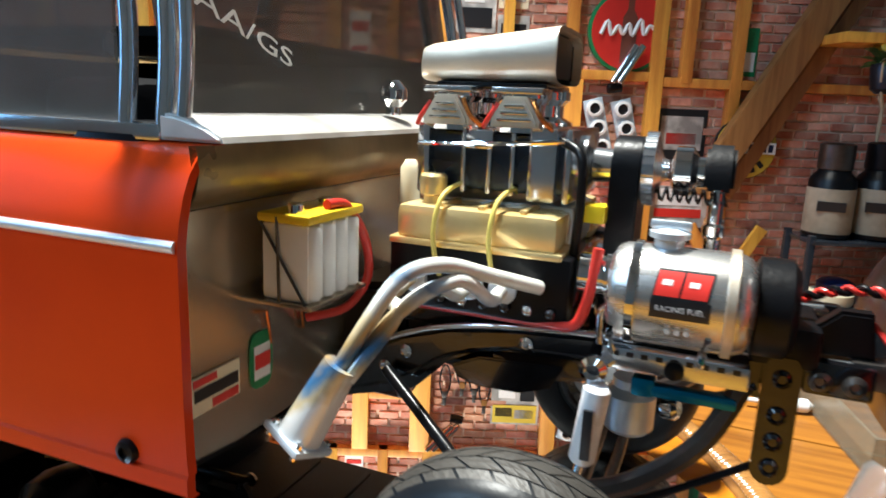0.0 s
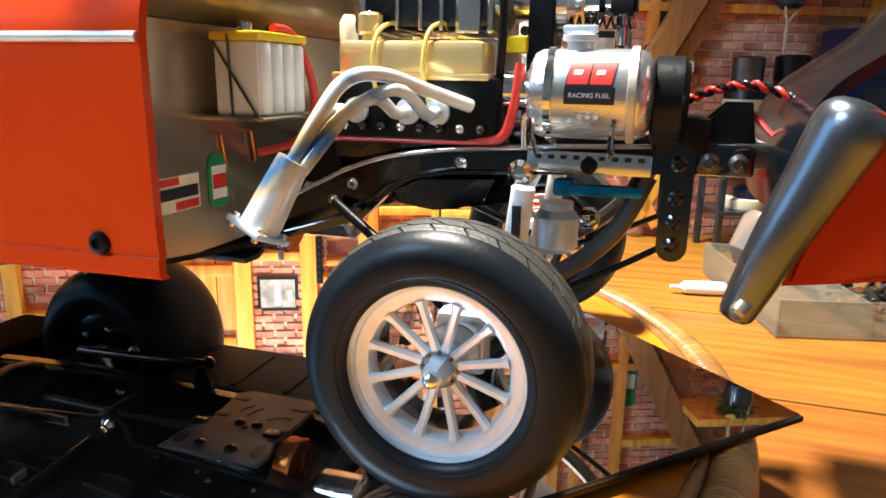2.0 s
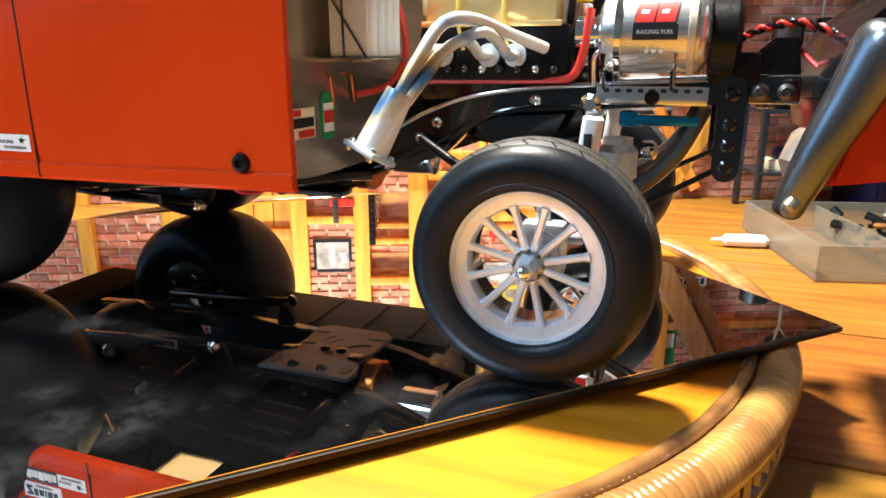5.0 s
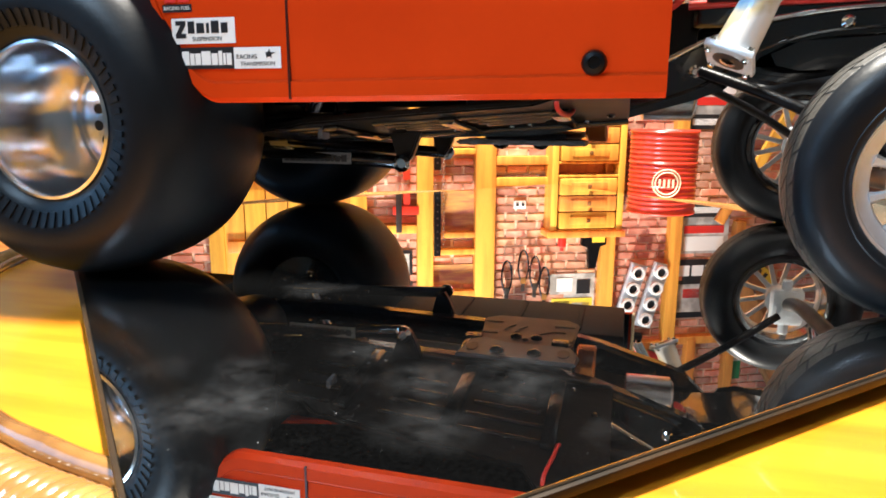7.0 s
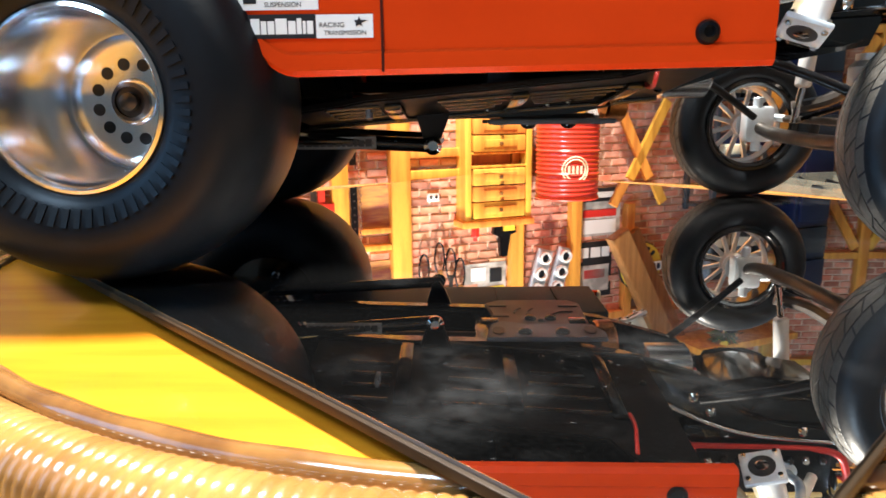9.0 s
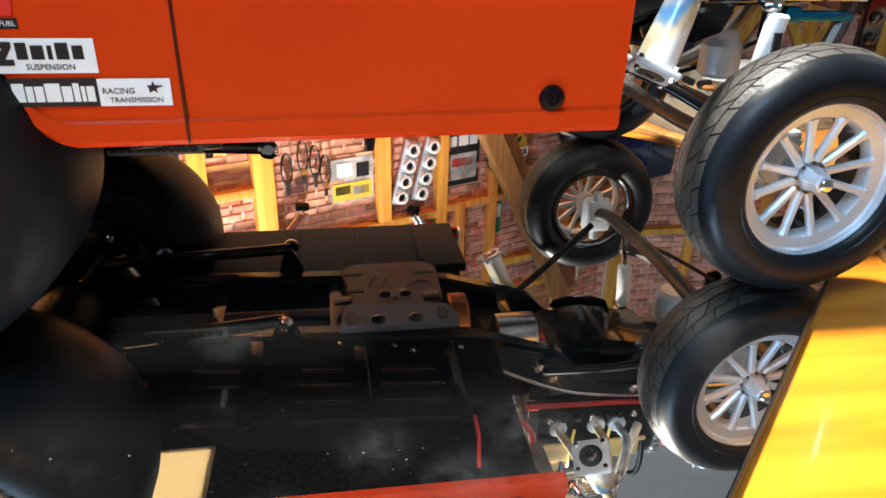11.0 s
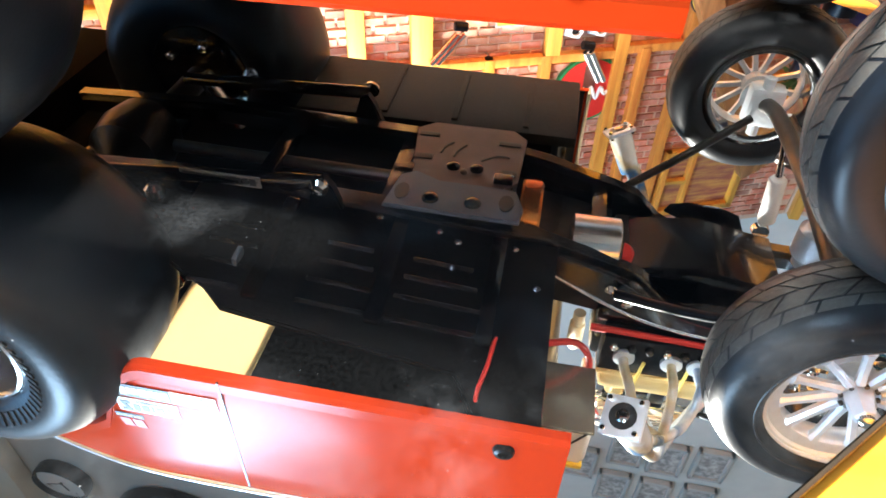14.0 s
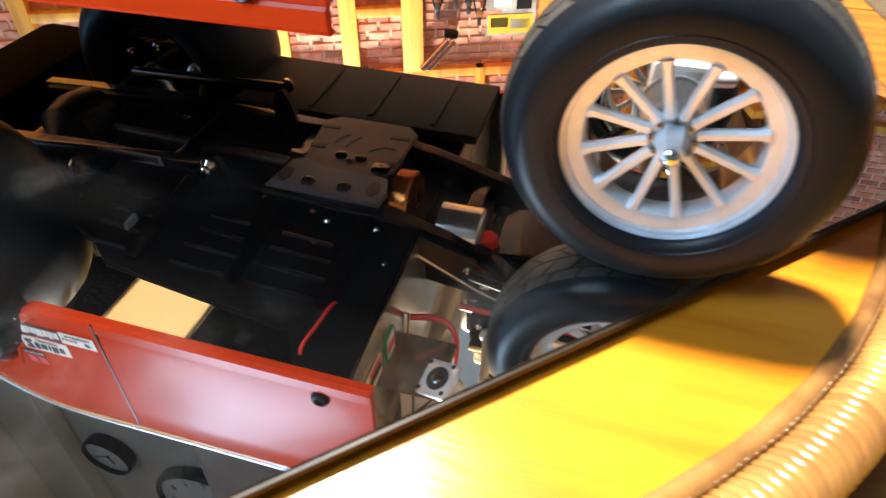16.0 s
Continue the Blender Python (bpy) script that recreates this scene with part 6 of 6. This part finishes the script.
g0 = [[bm.verts.new((x + 5 * ((y - 115) / 51) ** 2, y, z)) for x, z in prof] for y in ys]
g1 = [[bm.verts.new((x + 3 + 5 * ((y - 115) / 51) ** 2, y, z - 2)) for x, z in prof] for y in ys]
for g in (g0, g1):
    for a, b in zip(g, g[1:]):
        for j in range(len(prof) - 1):
            bm.faces.new((a[j], a[j + 1], b[j + 1], b[j]))
for j in range(len(prof) - 1):
    bm.faces.new((g0[0][j], g1[0][j], g1[0][j + 1], g0[0][j + 1]))
    bm.faces.new((g0[-1][j], g0[-1][j + 1], g1[-1][j + 1], g1[-1][j]))
bmesh.ops.recalc_face_normals(bm, faces=bm.faces)
part("front_apron", bm, APRON, car, "black inside of the tilted front end")
bm = bmesh.new()
edge = [(186, 72), (200, 74), (240, 80), (300, 92), (300, 230), (262, 222), (240, 180), (222, 150), (208, 124), (198, 104), (190, 86)]
prism(bm, edge, "y", 33, 36.5, 1.2)
for v in bm.verts:
    v.co.y += 0.0035 * (v.co.x - 186) ** 2 * 0.4
part("front_wing", bm, ORANGE, car, "orange wing of the tilted front end")
part("clear_lens", lathe(bmesh.new(), (186, 60, 84), (-0.5, -0.3, -1), [(7, 0), (8, 2), (7, 12), (3, 16)], 20), CLEAR, car, "cloudy clear lens")
part("hinge", B((176, 84, 96), (190, 92, 104), 1.2), STEEL, car)


# ---- wheels ----
def front_wheel(far):
    s = -1 if far else 1
    yo = CYL - 10.5 if far else 10.5      # outer side face
    c = Vector((98.5, yo, 42.5))
    ax = Vector((0, s, 0))
    rim = part("front_wheel", lathe(bmesh.new(), c + ax * 1.5, ax, [(26.4, 0), (26.9, 0.9), (26.5, 1.7), (25.2, 1.7), (24.7, 2.7), (22.4, 3.1), (21.2, 3.6), (20.6, 4.8), (20.6, 9), (22.0, 11), (26.2, 11), (26.2, 0.2)], 72, False), ALU, car, "cast aluminium twelve-spoke front wheel")
    part("inner_barrel", lathe(bmesh.new(), c + ax * 1.5, ax, [(21.9, 11), (22.0, 22), (24.0, 23), (24.6, 24), (26.2, 24), (26.2, 11)], 72, False), GLOSS, rim, "black inner half of the rim")
    prof = [(26.2, 1.4), (26.8, 0.2), (28.4, -0.8), (31, -1.5), (34, -1.6), (36.6, -0.8), (38.8, 0.8), (40.6, 3.4), (41.6, 6.6), (42.0, 10), (42.1, 13), (42.0, 16), (41.6, 19.4), (40.6, 22.6), (38.8, 25.2), (36.6, 26.8), (34, 27.6), (31, 27.5), (28.4, 26.8), (26.2, 24.6)]
    ty = part("tyre", lathe(bmesh.new(), c, ax, prof, 112, False), RUBBER, rim, "black rubber tyre with smooth rounded shoulder")
    # tread of slanted blocks
    bm = bmesh.new()
    n = 28
    rows_ = ((2.4, 4.8, 7.4, 0.09), (7.9, 10.2, 12.6, 0.13), (13.2, 15.4, 17.6, -0.13), (18.1, 20.8, 23.6, -0.09))

    def crown(h):
        k = abs(h - 13)
        return 42.5 - 0.0135 * k * k - 0.000105 * k ** 4

    for i in range(n):
        for h0, hm, h1, sk in rows_:
            a0, a1 = i * math.tau / n, (i + 0.90) * math.tau / n
            grid_ = []
            for h, f in ((h0, 0.0), (hm, 0.5), (h1, 1.0)):
                line_ = []
                for e in range(4):
                    a = a0 + (a1 - a0) * e / 3 + sk * f
                    line_.append([bm.verts.new(c + ax * h + Vector((math.cos(a) * r, 0, math.sin(a) * r))) for r in (crown(h), crown(h) - 0.9)])
                grid_.append(line_)
            for p in range(2):
                for e in range(3):
                    bm.faces.new((grid_[p][e][0], grid_[p][e + 1][0], grid_[p + 1][e + 1][0], grid_[p + 1][e][0]))
            edge_ = [grid_[0][e] for e in range(4)] + [grid_[1][3]] + [grid_[2][e] for e in (3, 2, 1, 0)] + [grid_[1][0]]
            for a_, b_ in zip(edge_, edge_[1:] + edge_[:1]):
                bm.faces.new((a_[0], a_[1], b_[1], b_[0]))
    bmesh.ops.recalc_face_normals(bm, faces=bm.faces)
    tagged(part("tread", bm, RUBBERTOP, ty, "worn angular tread blocks in lamplit tan", smooth=False), kind="stuff")
    part("sidewall_ring", lathe(bmesh.new(), c + ax * -0.9, ax, [(28.6, 0.2), (29.0, -0.35), (29.5, 0)], 96, False), RUBBER, ty)
    part("hub", lathe(bmesh.new(), c + ax * 9, -ax, [(6.5, -6), (6.5, -1), (5.8, 0.6), (3.6, 1.0), (3.4, 2.2)], 24), ALU, rim)
    part("hub_nut", lathe(bmesh.new(), c + ax * 7.6, -ax, [(4.4, 0), (4.4, 3), (3.6, 4.2), (3.4, 7.4), (3.0, 7.9)], 6), ALU, rim)
    part("hub_stud", lathe(bmesh.new(), c - ax * 0.2, -ax, [(2.3, 0), (2.3, 1.6), (1.4, 2.6), (0.6, 2.9)], 18), CHROME, rim)
    for i in range(8):
        a = i * math.tau / 8
        p = c + ax * 7.6 + Vector((math.cos(a) * 5.1, 0, math.sin(a) * 5.1))
        part("hub_bolt", cyl(bmesh.new(), p, p - ax * 1.2, 0.7, seg=8), STEEL, rim)
    for i in range(12):
        a = i * math.tau / 12 + radians(15)
        r0, r1 = Vector((math.cos(a), 0, math.sin(a))) * 5.6, Vector((math.cos(a), 0, math.sin(a))) * 21.2
        bm = bmesh.new()
        d = (r1 - r0).normalized()
        t = d.cross(ax)
        loops = []
        for k, w, th in ((0, 1.7, 1.6), (0.15, 1.4, 1.4), (0.85, 1.35, 1.3), (1, 2.0, 1.7)):
            p = c + ax * (8.2 - 2.4 * k) + r0.lerp(r1, k)
            loops.append([p + t * w * 0.8 + ax * th, p + t * w - ax * th * 0.2, p + t * w * 0.5 - ax * th, p - t * w * 0.5 - ax * th, p - t * w - ax * th * 0.2, p - t * w * 0.8 + ax * th])
        rings(bm, loops)
        bmesh.ops.recalc_face_normals(bm, faces=bm.faces)
        part("spoke", bm, ALU, rim)


def rear_wheel(far):
    s = -1 if far else 1
    yo = CYL + 11 if far else -11.0
    c = Vector((-184, yo, 57.0))
    ax = Vector((0, s, 0))
    barrel = part("rear_wheel", lathe(bmesh.new(), c, ax, [(27.6, 3), (27.0, 1.4), (26.0, 1.0), (25.2, 2.2), (24.8, 4), (24.2, 20), (23.4, 43.5), (27.6, 52), (27.6, 58)], 72, False), BARREL, car, "deep polished aluminium rear wheel")
    prof = [(26.6, 3.6), (28.4, 0.8), (31, -0.6), (36, -2.6), (42, -3.0), (48, -0.4), (52.6, 5), (55.6, 12), (56.8, 20), (57, 32), (56.8, 44), (55.6, 52), (52.6, 59), (48, 64.6), (42, 67), (36, 66), (30, 63), (26.6, 59)]
    ty = part("tyre", lathe(bmesh.new(), c, ax, prof, 112, False), RUBBER, barrel, "fat black slick tyre")
    # moulded serrations round the sidewall
    bm = bmesh.new()
    n = 60
    for i in range(n):
        a = i * math.tau / n
        w = math.tau / n * 0.27
        pts = []
        for r, h0, h1, ww in ((31.2, 0.4, -1.2, w), (36.4, -1.6, -3.3, w * 0.85)):
            for da in (-ww, ww):
                for h in (h0, h1):
                    pts.append(bm.verts.new(c + ax * h + Vector((math.cos(a + da) * r, 0, math.sin(a + da) * r))))
        for q in ((1, 3, 7, 5), (0, 1, 5, 4), (2, 6, 7, 3), (4, 5, 7, 6), (0, 2, 3, 1)):
            bm.faces.new([pts[k] for k in q])
    bmesh.ops.recalc_face_normals(bm, faces=bm.faces)
    tagged(part("serration", bm, RUBBER, ty, "moulded ribs round the sidewall", smooth=False), kind="stuff")
    plate = part("wheel_centre", lathe(bmesh.new(), c + ax * 43.5, -ax, [(23.4, -2), (23.5, 0), (22.4, 0.9), (18, 1.2), (8, 1.4), (7.6, 2.0), (6.4, 2.4)], 56), BARREL, barrel, "flat wheel centre with drilled holes")
    for i in range(12):
        a = i * math.tau / 12 + 0.2
        p = c + ax * 42.3 + Vector((math.cos(a) * 12.8, 0, math.sin(a) * 12.8))
        part("drilled_hole", lathe(bmesh.new(), p, -ax, [(2.1, 0), (2.1, 0.2)], 20), INK, plate)
    part("hub", lathe(bmesh.new(), c + ax * 41.4, -ax, [(6.2, 0), (6.6, 2.4), (5.2, 3.0), (5.0, 2.0), (3.0, 1.8), (3.0, 4.4), (1.6, 5)], 24), STEEL, plate)
    part("inner_drum", lathe(bmesh.new(), c + ax * 56, ax, [(27, 0), (27.4, 1), (26, 4), (10, 6)], 40), GLOSS, barrel, "black brake drum")
    for i in range(5):
        a = i * math.tau / 5
        p = c + ax * 61.5 + Vector((math.cos(a) * 17, 0, math.sin(a) * 17))
        part("drum_bolt", lathe(bmesh.new(), p, ax, [(2.2, -1), (2.2, 1.2), (1.4, 2.0)], 12), CHROME, barrel)


for f in (False, True):
    front_wheel(f)
    rear_wheel(f)

# ---- things on the bench ----
part_box = thing("parts_box", (280, 412, -42), "cloudy clear plastic parts box full of small black fittings", "box")
m = Matrix.Translation((280, 412, -42)) @ Matrix.Rotation(radians(14), 4, "Z")
for nm, lo, hi in (("tub_base", (-62, -80, 0), (120, 80, 2)), ("tub_wall", (-62, -80, 2), (120, -78, 27)), ("tub_wall", (-62, 78, 2), (120, 80, 27)), ("tub_wall", (-62, -78, 2), (-60, 78, 27)), ("tub_wall", (118, -78, 2), (120, 78, 27)), ("divider", (0, -78, 2), (1.6, 78, 24)), ("divider", (60, -78, 2), (61.6, 78, 24))):
    part(nm, B(lo, hi, 0.4, m), TUB, part_box, smooth=False)
for i in range(70):
    x, y = random.uniform(6, 114), random.uniform(-72, 72)
    zz = random.uniform(4, 23)
    p0 = m @ Vector((x, y, zz))
    p1 = p0 + Vector((random.uniform(-14, 14), random.uniform(-14, 14), random.uniform(-3, 6)))
    part("fitting", cyl(bmesh.new(), p0, p1, random.uniform(1.5, 4.0), seg=8), (BLACK, BLACK, STEEL, BEAD)[i % 4], part_box)
bag = thing("plastic_bag", (355, 445, -10), "crumpled clear plastic bag lying on a parts box", "bag")
bm = bmesh.new()
bmesh.ops.create_icosphere(bm, subdivisions=3, radius=1)
for v in bm.verts:
    nz = noise.noise(v.co * 2.3) * 0.35 + noise.noise(v.co * 6) * 0.12
    v.co = m @ Vector((80 + v.co.x * 40 * (1 + nz), 10 + v.co.y * 46 * (1 + nz), 30 + v.co.z * 13 * (1 + nz)))
part("film", bm, FILM, bag, smooth=False)
tubex = thing("glue_tube", (204, 402, -42), "small white glue tube lying on the bench", "tube")
part("tube", lathe(bmesh.new(), (180, 400, -36), (1, 0.2, 0), [(1.5, -8), (2, 0), (5, 3), (5.5, 20), (5, 34), (1.4, 38)], 18), WHITE, tubex)

# shelf with bottles before the end of the garage wall
shelf = on_wall("metal_shelf", "grey metal shelf with paint bottles on it", "shelf", 390, -42)
for z in (0, 62):
    part("board", W((384, -84, z - 4), (560, -32, z), 1), GUN, shelf)
for u in (382, 552):
    for d in (-82, -40):
        part("post", W((u, d, -42), (u + 6, d + 6, 66), 1), GUN, shelf)


def bottle(u, z, r, h, label_mat, cap_mat, label):
    x, y, _ = WM @ Vector((u, -58, 0))
    b = thing("paint_bottle", (x, y, z), label, "bottle", "bottles on the shelf")
    part("glass_body", lathe(bmesh.new(), (x, y, z), (0, 0, 1), [(r * 0.92, 0), (r, 2), (r, h * 0.60), (r * 0.86, h * 0.66), (r * 0.70, h * 0.70), (r * 0.66, h * 0.74)], 32), BLACK, b, "dark bottle body")
    part("cap", lathe(bmesh.new(), (x, y, z + h * 0.72), (0, 0, 1), [(r * 0.70, 0), (r * 0.74, 1), (r * 0.74, h * 0.26), (r * 0.6, h * 0.28)], 24), cap_mat, b)
    part("paper_label", lathe(bmesh.new(), (x, y, z + h * 0.06), (0, 0, 1), [(r + 0.3, 0), (r + 0.4, 0.2), (r + 0.4, h * 0.46), (r + 0.3, h * 0.47)], 32), label_mat, b)
    part("label_print", B((x - r * 0.6, y - r - 0.9, z + h * 0.30), (x + r * 0.55, y - r * 0.70, z + h * 0.40)), INK, b, smooth=False)


bottle(408, 62, 20, 86, SHADELABEL, STEEL, "dark paint bottle with shade-toned cream label and grey cap")
bottle(453, 62, 22, 88, SHADELABEL, BLACK, "wide dark paint bottle with shade-toned cream label and black cap")
sx, sy = [c for c in (WM @ Vector((420, -60, 0)))][:2]
rag = thing("blue_cap_jar", (sx, sy, 0), "low white jar with bright blue lid on the shelf", "jar")
part("jar", lathe(bmesh.new(), (sx, sy, 0), (0, 0, 1), [(20, 0), (21, 2), (21, 10), (19, 11)], 28), CREAM, rag)
part("lid", lathe(bmesh.new(), (sx + 4, sy, 11), (0, 0, 1), [(16, 0), (16, 8), (13, 11), (6, 13)], 28), BLUEP, rag)
blue = thing("blue_drawer_unit", WM @ Vector((500, -60, -42)), "dark blue plastic drawer unit with grey fronts", "drawer unit")
part("case", W((500, -92, -42), (557, -24, 176), 4), BLUEP, blue)
for i in range(5):
    part("drawer", W((505, -96, -30 + i * 40), (552, -91.5, 2 + i * 40), 2), GUN if i % 2 else BLUEP, blue)

plant = thing("hanging_plant", (sx + 19.6, sy + 12.6, 180), "small hanging plant in a twine macrame holder", "plant")
px, py, pz = sx + 19.6, sy + 12.6, 208.0
for a in (0, 1, 2):
    an = a * math.tau / 3
    part("cord", tube(bmesh.new(), [(px, py, pz + 110), (px + 14 * math.cos(an), py + 14 * math.sin(an), pz + 14), (px + 9 * math.cos(an), py + 9 * math.sin(an), pz - 14), (px, py, pz - 30), (px, py, pz - 60)], 1.3, 6), TWINE, plant)
part("pot", lathe(bmesh.new(), (px, py, pz - 16), (0, 0, 1), [(8, 0), (13, 4), (15, 22), (14, 26), (12, 24)], 24), GUN, plant)
bm = bmesh.new()
for i in range(70):
    a, up = random.uniform(0, math.tau), random.uniform(-0.2, 1.0)
    n = random.uniform(12, 28)
    d = Vector((math.cos(a), math.sin(a), up)).normalized()
    t = d.cross(Vector((0, 0, 1))).normalized() * random.uniform(2, 4)
    o = Vector((px, py, pz + 10))
    p0, p1, p2 = o + d * n * 0.3, o + d * n * 0.7 + Vector((0, 0, 3)), o + d * n
    vs = [bm.verts.new(q) for q in (p0, p1 + t, p2, p1 - t)]
    bm.faces.new(vs)
tagged(part("leaves", bm, LEAF, plant, "small green leaves", smooth=False), kind="stuff")
for a in (0.6, 2.4, 4.2):
    part("flower", lathe(bmesh.new(), (px + 12 * math.cos(a), py + 12 * math.sin(a), pz + 24), (0, -1, 0.3), [(1, 0), (5, 1), (5.4, 2), (2, 2.6)], 12), YELINK, plant)
wshelf = thing("wall_shelf", WM @ Vector((470, -30, 234)), "plain pine board shelf above the plant", "shelf")
part("board", W((395, -66, 234), (556, -9.5, 243), 1), PINEV, wshelf)
